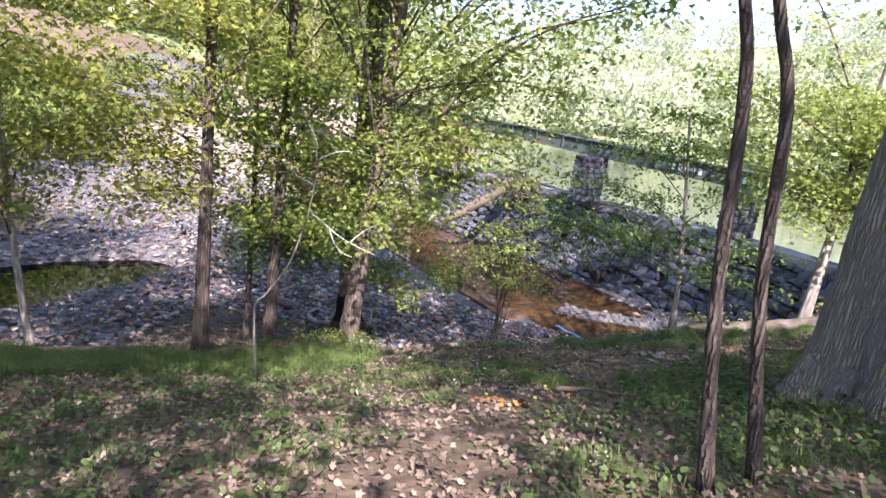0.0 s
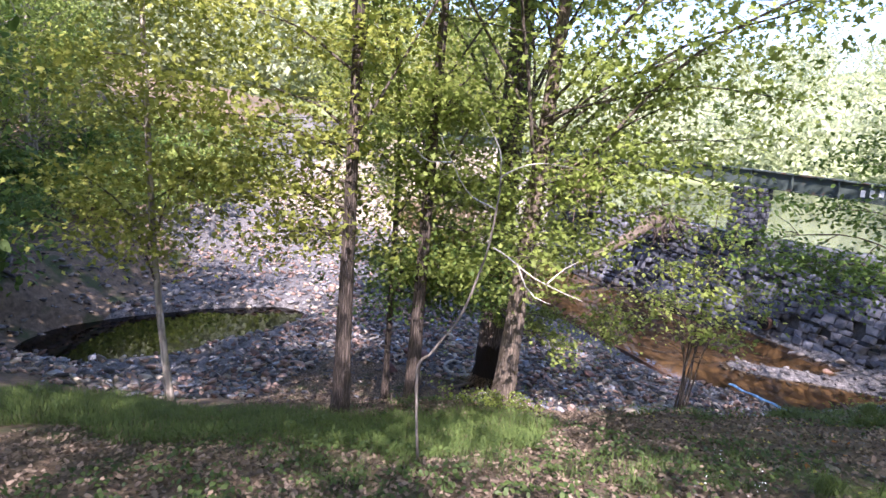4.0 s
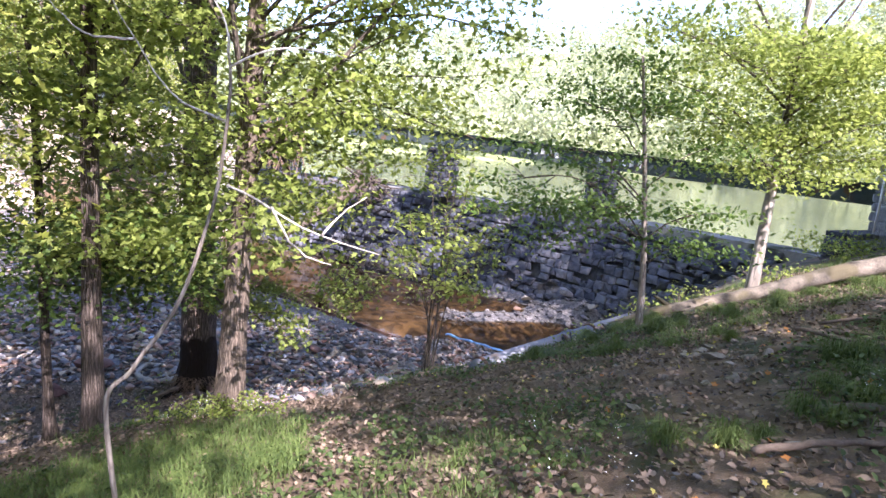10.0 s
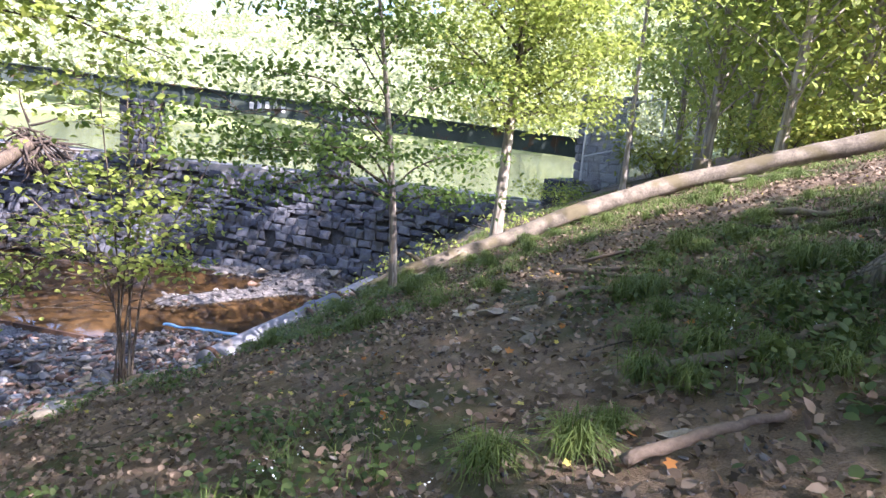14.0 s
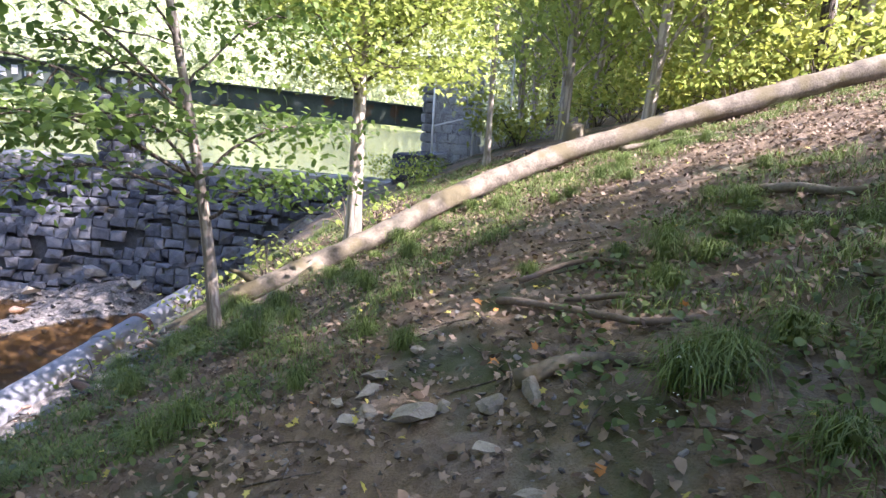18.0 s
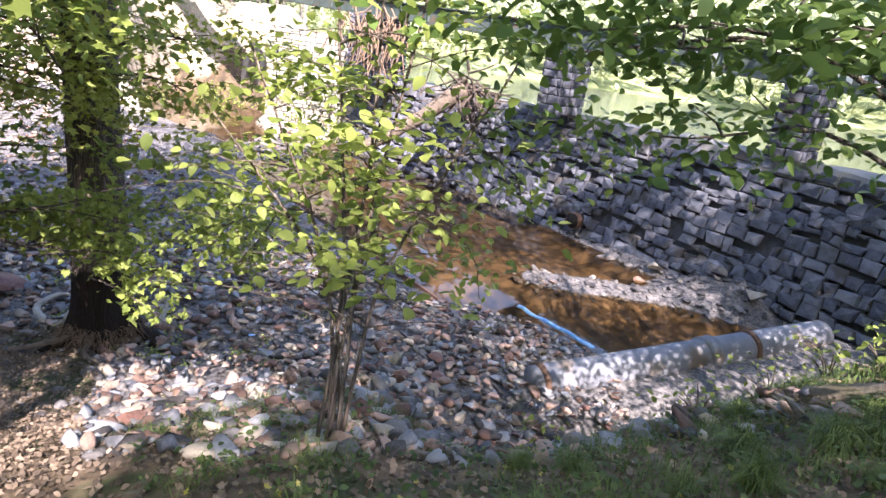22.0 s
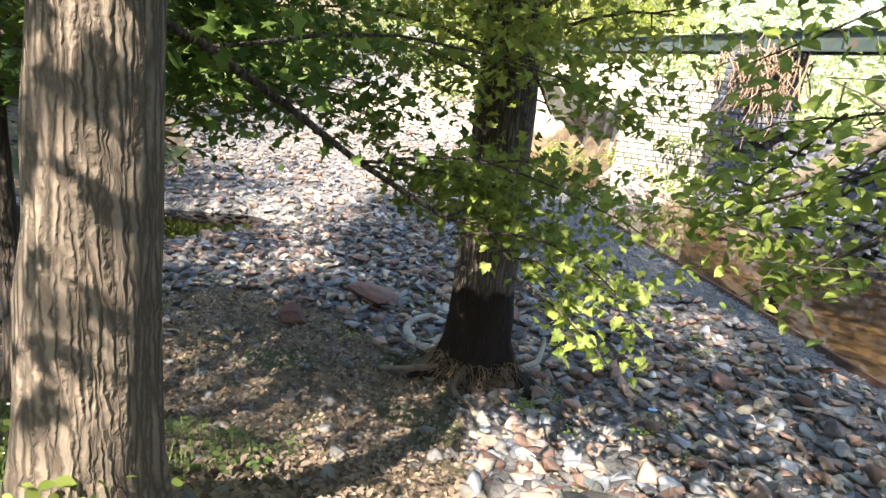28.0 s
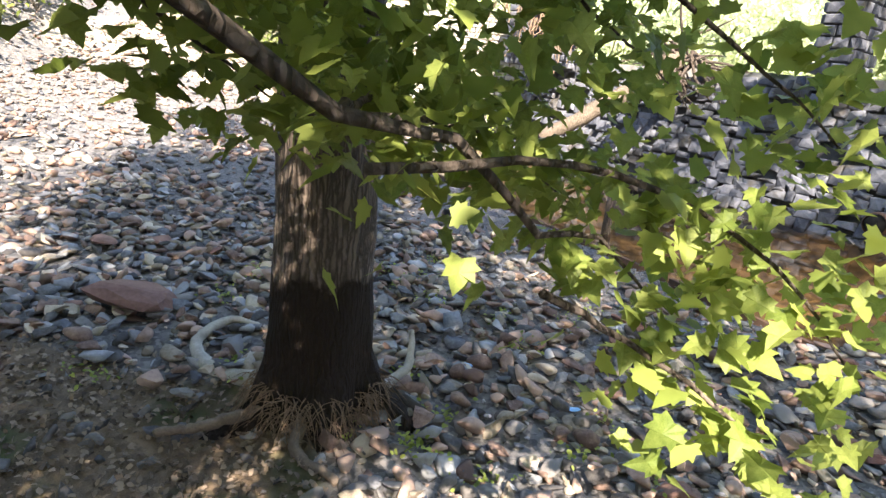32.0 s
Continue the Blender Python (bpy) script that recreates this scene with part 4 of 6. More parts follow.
# crowns above the view, placed for shade; the second birch one shades the dam
for name, x, y, z, r, n in (("maple_tree", -2.2, 11.9, 8.2, 5.4, 34), ("maple_tree", -3.5, 16.9, 10.0, 5.6, 24), ("tall_tree", -3.95, 11.3, 9.2, 3.4, 8), ("oak_tree", 6.2, 4.2, 13.0, 4.2, 14), ("shade_tree", 6.6, -1.2, 9.0, 3.0, 14), ("shade_tree", -0.6, -6.8, 10.5, 3.2, 14), ("shade_tree", -2.6, -3.4, 11.5, 4.2, 26), ("shade_tree", 7.6, -3.6, 10.5, 3.8, 20), ("birch_tree", 9.2, 13.6, 11.5, 4.8, 22), ("slender_tree", 12.8, 13.4, 10.5, 4.0, 15), ("birch_tree", 7.2, 17.4, 11.0, 3.6, 15)):
    owner = min((o for o in scene.objects if o.parent is None and o.name.startswith(name)), key=lambda o: (o.location.x - x) ** 2 + (o.location.y - y) ** 2)
    upper_crown(owner, (x, y, z), r, 4.5, n, 500 + int(10 * abs(x)))

# crooked bare sapling with dead twigs
crook = thing("crooked_sapling", (-2.1, 6.3, gz(-2.1, 6.3)), "thin crooked sapling with bare dead twigs", "sapling")
g = Geo()
tube(g, bend([(-2.09, 6.3, gz(-2.09, 6.3) - 0.05), (-2.18, 6.3, -0.76), (-2.03, 6.3, -0.5), (-1.78, 6.3, -0.09), (-1.58, 6.3, 0.51), (-1.51, 6.3, 0.99), (-1.5, 6.3, 1.31)], 36, 0.006, 4), np.linspace(0.017, 0.008, 37), 8, 0.05, 4)
crook_stem = part("trunk", g.mesh("trunk", M_SAPLING), crook)
for k, run in enumerate(([(-1.51, 6.3, 0.63), (-1.25, 6.2, 0.53), (-0.96, 6.15, 0.38), (-0.62, 6.1, 0.29)], [(-1.51, 6.3, 0.99), (-1.83, 6.35, 1.14), (-2.15, 6.4, 1.65)], [(-1.5, 6.3, 1.3), (-1.2, 6.4, 1.45), (-0.8, 6.45, 1.42)],
                         [(-0.96, 6.15, 0.38), (-0.85, 6.2, 0.52), (-0.7, 6.2, 0.62)], [(-1.25, 6.2, 0.53), (-1.1, 6.1, 0.3), (-0.9, 6.1, 0.22)], [(-1.5, 6.3, 1.3), (-1.55, 6.3, 1.6), (-1.75, 6.3, 1.9)], [(-2.0, 6.35, 1.4), (-2.25, 6.3, 1.4), (-2.4, 6.3, 1.55)])):
    g = Geo()
    tube(g, bend(run, 9, 0.012, k), np.linspace(0.009, 0.003, len(bend(run, 9))), 5)
    part("twig", g.mesh("twig", M_DEADTWIG), crook_stem, "bleached dead twig")

# leaf meshes shared by leaves that are objects of their own
LEAF_SHAPES = {}
for key, shape in (("maple", MAPLE), ("oval", OVAL)):
    LEAF_SHAPES[key] = []
    for v in range(4):
        r2 = np.random.default_rng(50 + v)
        x, y = shape[:, 0], shape[:, 1]
        z = np.abs(x) * r2.uniform(0.1, 0.45) - y * y * r2.uniform(0.05, 0.35) + 0.02 * r2.normal(size=len(x))
        c = np.array([[0, 0.4, 0.0]])
        verts = np.vstack([np.stack([x, y, z], -1), c])
        k = len(x)
        me = bpy.data.meshes.new("leaf")
        me.from_pydata(verts.tolist(), [], [(i, (i + 1) % k, k) for i in range(k)])
        me.materials.append(M_LEAF_ONE)
        LEAF_SHAPES[key].append(me)


def hang_leaf(parent, at, size, kind, r2, droop=-0.5):
    ob = new("leaf", LEAF_SHAPES[kind][int(r2.integers(4))])
    ob.parent = parent
    ob.location = Vector(at) - parent.location
    ob.rotation_euler = (r2.normal(droop, 0.45), r2.normal(0, 0.4), r2.uniform(0, 6.28))
    s = size * r2.uniform(0.6, 1.2)
    ob.scale = (s, s, s)


def leafy_branch(t, runs, count, size, kind, seed, bark, spread=0.12, r0=0.026, droop=-0.5):
    """Twigs through the given points, with leaves hung along their outer parts."""
    r2 = np.random.default_rng(seed)
    lines = []
    for i, run in enumerate(runs):
        pts = bend(run, 14, 0.012, seed + i)
        g = Geo()
        tube(g, pts, np.linspace(r0 if i == 0 else r0 * 0.45, 0.003, len(pts)), 6, 0.03, i)
        part("twig" if i else "bough", g.mesh("twig", bark), t)
        lines.append(pts)
    for j in range(count):
        pts = lines[j % len(lines)]
        f = r2.uniform(0.3, 1.0) ** 0.7
        p = pts[int(f * (len(pts) - 1))]
        at = p + r2.normal(size=3) * np.array((spread, spread, spread * 0.6))
        if at[1] > (13.6 if at[0] < -2.0 else 13.95):
            hang_leaf(t, at, size, kind, r2, droop)
    return lines


bough = thing("maple_bough", (-1.98, 11.4, -1.3), "long dark maple bough sweeping low with bright lobed leaves", "branch")
bough_lines = leafy_branch(bough, [
    [(-2.08, 11.27, -1.41), (-2.50, 12.07, -1.54), (-2.50, 13.00, -2.05), (-2.22, 13.63, -2.42), (-2.02, 13.80, -2.45), (-1.84, 13.94, -2.66), (-1.70, 14.06, -2.68), (-1.43, 14.24, -2.98)],
    [(-2.46, 13.00, -2.06), (-2.12, 13.59, -2.01), (-1.50, 14.09, -2.21), (-1.09, 14.40, -2.43)],
    [(-2.16, 13.63, -2.51), (-1.70, 14.02, -2.52), (-1.29, 14.12, -2.70), (-0.98, 14.23, -2.99)],
    [(-1.82, 13.94, -2.80), (-1.59, 14.04, -2.92), (-1.28, 14.05, -3.11), (-1.12, 14.11, -3.30)],
    [(-2.48, 12.48, -1.74), (-2.94, 13.30, -1.75), (-3.11, 14.12, -1.95)],
    [(-2.46, 13.00, -2.06), (-2.71, 13.72, -2.22), (-2.69, 14.34, -2.48)],
    [(-2.50, 12.07, -1.54), (-2.26, 13.05, -1.35), (-1.72, 14.05, -1.47), (-1.40, 14.66, -1.72)],
    [(-2.12, 13.59, -2.01), (-1.90, 14.29, -2.06), (-1.48, 14.90, -2.30)],
    [(-2.22, 13.63, -2.42), (-2.30, 14.10, -2.42), (-2.28, 14.60, -2.55)],
    [(-2.50, 13.00, -2.05), (-2.45, 13.80, -2.15), (-2.15, 14.55, -2.30)],
    [(-2.22, 13.63, -2.42), (-2.05, 14.20, -2.48), (-1.75, 14.75, -2.75)],
    [(-2.45, 13.80, -2.15), (-2.70, 14.40, -2.20), (-2.60, 15.00, -2.40)],
], 860, 0.088, "maple", 61, M_DARKBARK, 0.16)
r2 = np.random.default_rng(610)
tips = []
for pts in bough_lines:
    for p in pts[len(pts) // 3:]:
        tips.append(spray(p, 13, (0.15, 0.15, 0.11), int(r2.integers(1 << 30))))
tips = np.concatenate(tips)
tips = tips[(tips[:, 1] > np.where(tips[:, 0] < -2.0, 13.6, 13.95)) & ~((tips[:, 2] < -2.9) & (tips[:, 0] > -1.3))]
part("leaves", leaf_mesh("leaves", tips, 0.075, M_LEAF, MAPLE, 62, 0.55), bough, kind="stuff")

# many-stemmed hazel shrub
S0 = (1.12, 12.4, gz(1.12, 12.4))
shrub = thing("hazel_shrub", S0, "many-stemmed shrub with round green leaves at the bank edge", "shrub")
r2 = np.random.default_rng(70)
shrub_tips = []
for k, (tx, ty, tz) in enumerate([(1.6, 12.1, 0.7), (1.25, 12.3, 1.1), (0.55, 12.0, -0.2), (1.45, 12.4, 0.5), (2.1, 11.9, -0.1), (0.95, 12.2, 0.7), (0.25, 12.1, -0.6)]):
    b = np.array(S0) + np.array((r2.normal() * 0.07, r2.normal() * 0.07, -0.05))
    tip = np.array((tx, ty, tz))
    pts = bend([b, b * 0.75 + tip * 0.25 + np.array((r2.normal() * 0.05, r2.normal() * 0.05, 0.75)), tip], 16, 0.012, k)
    g = Geo()
    tube(g, pts, np.linspace(0.02, 0.006, len(pts)), 7, 0.04, k)
    part("stem", g.mesh("stem", M_TWIG if k % 2 else M_BARK), shrub)
    shrub_tips.append(pts)
for j in range(38):
    pts = shrub_tips[j % 7]
    s = pts[int(r2.uniform(0.45, 1.0) * (len(pts) - 1))]
    a = r2.uniform(0, 6.28)
    d = np.array((math.cos(a) * 0.75, math.sin(a) * 0.55 - 0.15, r2.uniform(-0.15, 0.35)))
    tw = bend([s, s + d * 0.5 + np.array((0, 0, 0.06)), s + d], 7, 0.012, j)
    g = Geo()
    tube(g, tw, np.linspace(0.006, 0.002, len(tw)), 5)
    part("twig", g.mesh("twig", M_TWIG), shrub)
    for q in range(6):
        hang_leaf(shrub, tw[min(len(tw) - 1, 1 + q)] + r2.normal(size=3) * 0.05, 0.092, "oval", r2, -0.25)
layers = []
for j in range(40):
    pts = shrub_tips[j % 7]
    s = pts[int(r2.uniform(0.35, 1.0) * (len(pts) - 1))]
    a, l = r2.uniform(0, 6.28), r2.uniform(0.6, 1.5)
    e = s + np.array((math.cos(a) * l, math.sin(a) * l * 0.8, r2.uniform(-0.05, 0.3)))
    tw = bend([s, 0.5 * (s + e) + np.array((0, 0, 0.1)), e], 8, 0.015, 90 + j)
    g = Geo()
    tube(g, tw, np.linspace(0.006, 0.002, len(tw)), 5)
    part("twig", g.mesh("twig", M_TWIG), shrub)
    layers += [spray(p, 8, (0.17, 0.17, 0.05), 720 + 9 * j + k) for k, p in enumerate(tw[2:])]
layers = np.concatenate(layers)
layers = layers[((layers[:, 0] > 0.35) | (layers[:, 2] > 0.2)) & (layers[:, 2] > -1.5)]
part("leaves", leaf_mesh("leaves", layers, 0.095, M_LEAF, OVAL, 72, 0.35), shrub, kind="stuff")
fill = np.concatenate([spray(p[int(f * (len(p) - 1))], 18, (0.46, 0.40, 0.18), 700 + i) for i, p in enumerate(shrub_tips) for f in (0.55, 0.68, 0.8, 0.9, 1.0)])
fill = fill[fill[:, 2] > -1.5]
part("leaves", leaf_mesh("leaves", fill, 0.092, M_LEAF, OVAL, 71, 0.45), shrub, kind="stuff")

hanging = []
for k, run in enumerate(([(0.95, 12.5, -1.35), (0.4, 13.1, -1.5), (-0.2, 13.5, -1.85), (-0.7, 13.8, -2.25)], [(0.4, 13.1, -1.5), (0.05, 13.6, -2.05), (-0.45, 13.95, -2.55)], [(0.4, 13.1, -1.5), (-0.2, 13.65, -1.55), (-0.8, 14.0, -1.75)],
                         [(0.1, 13.3, -1.7), (-0.1, 13.9, -1.9), (-0.35, 14.4, -2.2)], [(0.9, 12.5, -1.1), (0.3, 12.9, -1.0), (-0.3, 13.4, -1.2), (-0.7, 13.9, -1.35)], [(1.3, 12.45, -1.2), (1.8, 12.8, -1.3), (2.1, 13.1, -1.7), (2.2, 13.3, -2.1)],
                         [(1.3, 12.4, -0.9), (2.0, 12.5, -0.7), (2.6, 12.6, -0.65), (3.1, 12.7, -0.8)], [(2.0, 12.5, -0.7), (2.3, 12.9, -0.9), (2.4, 13.2, -1.2)],
                         [(-0.2, 13.5, -1.85), (-0.55, 13.95, -2.1), (-0.9, 14.5, -2.3)], [(-0.2, 13.65, -1.55), (-0.5, 14.1, -1.9), (-0.75, 14.6, -2.1)], [(0.05, 13.6, -2.05), (-0.2, 14.1, -2.4), (-0.4, 14.6, -2.65)])):
    pts = bend(run, 14, 0.015, 80 + k)
    g = Geo()
    tube(g, pts, np.linspace(0.011, 0.003, len(pts)), 6, 0.04, k)
    part("branch", g.mesh("branch", M_TWIG), shrub)
    for q in range(56):
        p = pts[int(r2.uniform(0.25, 1.0) * (len(pts) - 1))]
        hang_leaf(shrub, p + r2.normal(size=3) * np.array((0.15, 0.15, 0.10)), 0.092, "oval", r2, -0.35)
    hanging += [spray(p, 7, (0.17, 0.17, 0.09), 760 + 20 * k + q) for q, p in enumerate(pts[4:])]
hanging = np.concatenate(hanging)
part("leaves", leaf_mesh("leaves", hanging[(hanging[:, 1] > 13.0) & (hanging[:, 2] > -2.5)], 0.088, M_LEAF, OVAL, 73, 0.45), shrub, kind="stuff")

# dark flood stain, roots and root curl at the foot of the big maple
big = [o for o in scene.objects if o.name.startswith("maple_tree") and abs(o.location.y - B0[1]) < 0.1][0]
for k, run in enumerate(([(-3.75, 16.75, -5.0), (-4.25, 16.80, -5.12), (-4.60, 16.90, -5.16), (-5.00, 17.25, -5.12), (-4.87, 17.65, -5.05), (-4.45, 17.70, -5.08)], [(-3.25, 16.70, -4.95), (-3.00, 17.10, -5.1), (-2.90, 17.50, -5.0), (-2.95, 17.70, -4.8)],
                         [(-3.45, 16.45, -5.0), (-3.35, 16.00, -5.1), (-2.95, 15.80, -5.12)], [(-3.70, 16.50, -5.0), (-4.05, 16.10, -5.1), (-4.45, 15.90, -5.15)])):
    g = Geo()
    p = bend(run, 20, 0.02, k)
    tube(g, p, np.linspace(0.10 if k == 0 else 0.06, 0.03, len(p)), 9, 0.08, k)
    part("root", g.mesh("root", M_PALEROOT if k < 2 else M_ROOTBARK), big, "pale curling root" if k < 2 else "")
g = Geo()
r2 = np.random.default_rng(81)
for k in range(420):
    a = r2.uniform(-2.7, 0.4)
    s = np.array((B0[0] + 0.5 * math.cos(a), B0[1] + 0.5 * math.sin(a), B0[2] + r2.uniform(0.04, 0.34)))
    e = s + np.array((math.cos(a + r2.normal() * 0.9) * r2.uniform(0.06, 0.3), math.sin(a + r2.normal() * 0.9) * r2.uniform(0.05, 0.3), -0.05 - r2.uniform(0, 0.2)))
    e[2] = max(e[2], gz(e[0], e[1]) + 0.01)
    tube(g, bend([s, 0.5 * (s + e) + np.array((0, 0, 0.05)), e], 6), np.linspace(0.006, 0.002, 7)[: len(bend([s, 0.5 * (s + e), e], 6))], 3, cap=False)
part("root_mat", g.mesh("root_mat", M_ROOTS), big, "mat of fine brown roots", kind="stuff")

# low leafy limbs that hang into the view, on the trees of the bank
def low_limbs(owner, trunk_xy, ends, leaf, size, per, seed, shape=STAR):
    leaves = []
    for i, (z0, end) in enumerate(ends):
        lg, lp = limb((trunk_xy[0], trunk_xy[1], z0), end, 0.03, seed + i, 0.08)
        r2 = np.random.default_rng(seed + i)
        for k in (3, 5, 7, 9):
            for s in range(2):
                d = r2.normal(size=3) * np.array((0.55, 0.55, 0.2))
                tw = bend([lp[k], lp[k] + d], 4, 0.02, i + k)
                tube(lg, tw, np.linspace(0.008, 0.003, len(tw)), 4)
                leaves.append(spray(tw[-1], per // 5, (0.40, 0.40, 0.13), seed * 7 + i * 11 + k + s))
        part("limb", lg.mesh("limb", M_TWIG), owner)
    part("low_leaves", leaf_mesh("low_leaves", np.concatenate(leaves), size, leaf, shape, seed), owner)


low_limbs(find("maple_tree", -2.1), (-1.9, 11.45), [(0.6, (0.2, 11.5, 2.6)), (1.2, (1.2, 11.8, 2.0)), (1.3, (1.7, 12.2, 1.1)), (1.0, (0.4, 11.3, 1.2)), (2.0, (1.0, 11.0, 3.4)), (1.6, (-0.6, 11.9, 2.9)), (0.8, (0.0, 12.2, 0.5)), (2.2, (2.2, 11.7, 2.7)), (1.2, (-1.0, 12.6, -0.6)), (0.0, (-1.7, 10.3, -0.2))], M_LEAF, 0.112, 480, 91)
low_limbs(find("maple_tree", -3.5), (-3.5, 16.7), [(-1.2, (-1.4, 15.2, -0.9)), (-0.6, (-5.6, 14.9, 0.1)), (0.4, (-1.6, 14.6, 1.4)), (0.9, (-5.6, 16.2, 1.9)), (0.0, (-3.4, 13.9, 0.5)), (-1.4, (-5.8, 14.4, -1.3)), (-1.4, (-2.0, 14.6, -1.7)), (1.2, (-0.8, 16.2, 2.4)), (-1.2, (-4.4, 13.8, -1.1)), (-0.8, (-1.0, 15.6, -0.4)), (-0.6, (-6.4, 15.6, -0.5)), (0.2, (-6.8, 14.6, 0.8)), (-0.2, (-4.8, 13.6, -0.1)), (0.8, (-7.2, 16.0, 1.4))], M_LEAF_YEL, 0.11, 420, 92)
low_limbs(find("tall_tree", -4.7), (-4.7, 9.66), [(1.6, (-6.2, 9.6, 2.3)), (1.4, (-6.8, 9.4, 1.4)), (2.4, (-4.2, 9.0, 3.2)), (0.2, (-5.8, 10.4, 0.7)), (2.6, (-6.2, 8.9, 3.4)), (0.4, (-7.2, 10.2, 0.3)), (0.8, (-7.8, 10.8, 1.0)), (-0.2, (-6.8, 10.9, -0.5)), (1.2, (-8.0, 9.8, 1.8)), (0.0, (-6.2, 9.8, -0.2))], M_LEAF_YEL, 0.12, 330, 93)
low_limbs(find("tall_tree", -3.95), (-3.9, 11.25), [(1.6, (-3.0, 10.7, 2.9)), (0.4, (-2.9, 11.6, 1.0)), (0.0, (-3.0, 12.2, -0.2)), (2.0, (-2.6, 11.0, 2.2)), (-0.6, (-3.2, 11.9, -1.3)), (1.0, (-4.6, 12.4, 1.4))], M_LEAF, 0.112, 600, 94)
# darker leaves than this tree's crown: their shade is put into the colour
low_limbs(find("thin_tree", -4.8), (-4.85, 12.1), [(-1.2, (-3.3, 12.7, -1.5)), (-1.5, (-3.6, 12.6, -2.1)), (-0.9, (-3.9, 13.3, -1.3)), (-1.4, (-4.4, 13.4, -1.9)), (-0.6, (-3.2, 13.0, -0.9)), (-0.9, (-2.9, 12.5, -1.1)), (-1.3, (-3.0, 12.9, -1.7)), (-0.4, (-3.3, 12.4, -0.5)), (-1.1, (-3.6, 13.5, -1.9)), (-1.0, (-5.4, 13.2, -1.4))], M_LEAF_DARK, 0.10, 420, 96)
low_limbs(find("birch_tree", 7.85), (7.95, 12.55), [(0.6, (5.6, 11.8, 2.0)), (0.8, (10.4, 12.1, 1.4)), (1.4, (5.4, 13.0, 2.6)), (1.2, (11.0, 12.8, 2.5)), (2.0, (6.8, 11.2, 3.2)), (2.4, (9.6, 11.4, 3.4)), (2.2, (4.8, 12.4, 3.4)), (2.8, (10.8, 13.4, 3.6)), (3.0, (7.6, 13.6, 4.0)), (1.6, (9.4, 14.0, 2.2)), (1.0, (9.0, 11.4, 2.0)), (1.4, (10.2, 11.6, 2.6)), (0.8, (6.6, 11.6, 1.2)), (2.4, (6.0, 12.2, 3.0)), (2.0, (8.6, 11.6, 2.8))], M_LEAF, 0.10, 680, 95)

# ---------------------------------------------------------------- fallen log, pipe, edging board, sticks
def on_ground(x, y, up=0.0):
    return (x, y, gz(x, y) + up)


log = thing("fallen_log", on_ground(8.0, 11.1), "long weathered fallen trunk lying up the slope", "log")
g = Geo()
p = bend([on_ground(4.95, 12.75, 0.0), on_ground(5.3, 12.3, 0.10), on_ground(5.75, 11.95, 0.15), on_ground(6.9, 11.5, 0.17), on_ground(7.9, 11.2, 0.18), on_ground(9.2, 10.75, 0.2), on_ground(10.5, 10.0, 0.2), on_ground(11.7, 8.7, 0.22), on_ground(12.9, 7.2, 0.25), on_ground(13.7, 6.0, 0.25)], 56, 0.012, 3)
tube(g, p, np.linspace(0.115, 0.19, len(p)), 18, 0.045, 3)
part("stem", g.mesh("stem", M_LOG), log)
for k, run in enumerate(([on_ground(5.75, 11.95, 0.18), on_ground(5.62, 12.12, 0.34), on_ground(5.5, 12.3, 0.5)], [on_ground(6.3, 11.6, 0.1), on_ground(5.7, 11.6, 0.07), on_ground(5.2, 11.75, 0.05)],
                         [on_ground(10.3, 9.3, 0.1), on_ground(10.6, 8.8, 0.08), on_ground(10.4, 7.9, 0.06)])):
    g = Geo()
    q = bend(run, 10, 0.01, k)
    tube(g, q, np.linspace(0.07 if k < 2 else 0.05, 0.02, len(q)), 9, 0.06, k)
    part("stub", g.mesh("stub", M_LOG), log, "broken side branch")

pipe = thing("drain_pipe", (3.5, 16.5, -4.9), "large blue-grey drain pipe half buried in the bank", "pipe")
g = Geo()
P0, P1 = np.array((3.55, 16.79, -4.92)), np.array((9.6, 19.45, -4.36))
pp = np.linspace(P0, P1, 30)
tube(g, pp, [0.30] * 30, 28, 0.003, 1)
barrel = part("barrel", g.mesh("barrel", M_PIPE), pipe)
for f in (0.02, 0.55, 0.70):
    g = Geo()
    c = P0 + (P1 - P0) * f
    d = (P1 - P0) / np.linalg.norm(P1 - P0)
    w = 0.14 if 0.1 < f < 0.6 else 0.05
    tube(g, [c - d * w, c - d * w * 0.85, c + d * w * 0.85, c + d * w], [0.30, 0.345, 0.345, 0.30], 28)
    part("collar", g.mesh("collar", M_PIPE if 0.1 < f < 0.6 else M_RUST), barrel, "raised pipe collar")

board = thing("edging_board", (-2, 24, WATER), "long dark edging board holding the gravel from the stream", "board")
for k in range(8):
    a, b = np.array((2.0, 20.4)) + (np.array((-10.9, 36.5)) - np.array((2.0, 20.4))) * (k / 8 + 0.004), np.array((2.0, 20.4)) + (np.array((-10.9, 36.5)) - np.array((2.0, 20.4))) * ((k + 1) / 8)
    g = Geo()
    box(g, a, b, 0.07, 0.4, WATER + 0.16 + 0.015 * math.sin(k * 2.1), WATER + 0.16 + 0.015 * math.sin(k * 2.1 + 1))
    part("plank", g.mesh("plank", M_RUST, False), board)
g = Geo()
tube(g, bend([(-0.45, 25.6, WATER - 0.4), (-0.47, 25.62, WATER + 0.95)], 4), [0.12, 0.11, 0.10, 0.09], 9, 0.05, 2)
post = thing("timber_post", (-0.45, 25.6, WATER), "short dark timber post standing in the stream", "post")
part("stake", g.mesh("stake", M_DARKBARK), post)

drain = thing("outlet_pipe", (6.0, 28.6, -4.9), "dark round outlet pipe in the dam wall", "pipe")
g = Geo()
_, nn = on_crest(15.2)
hc = np.array((6.25, 28.35, -4.85))
nd = np.array((nn[0], nn[1], 0))
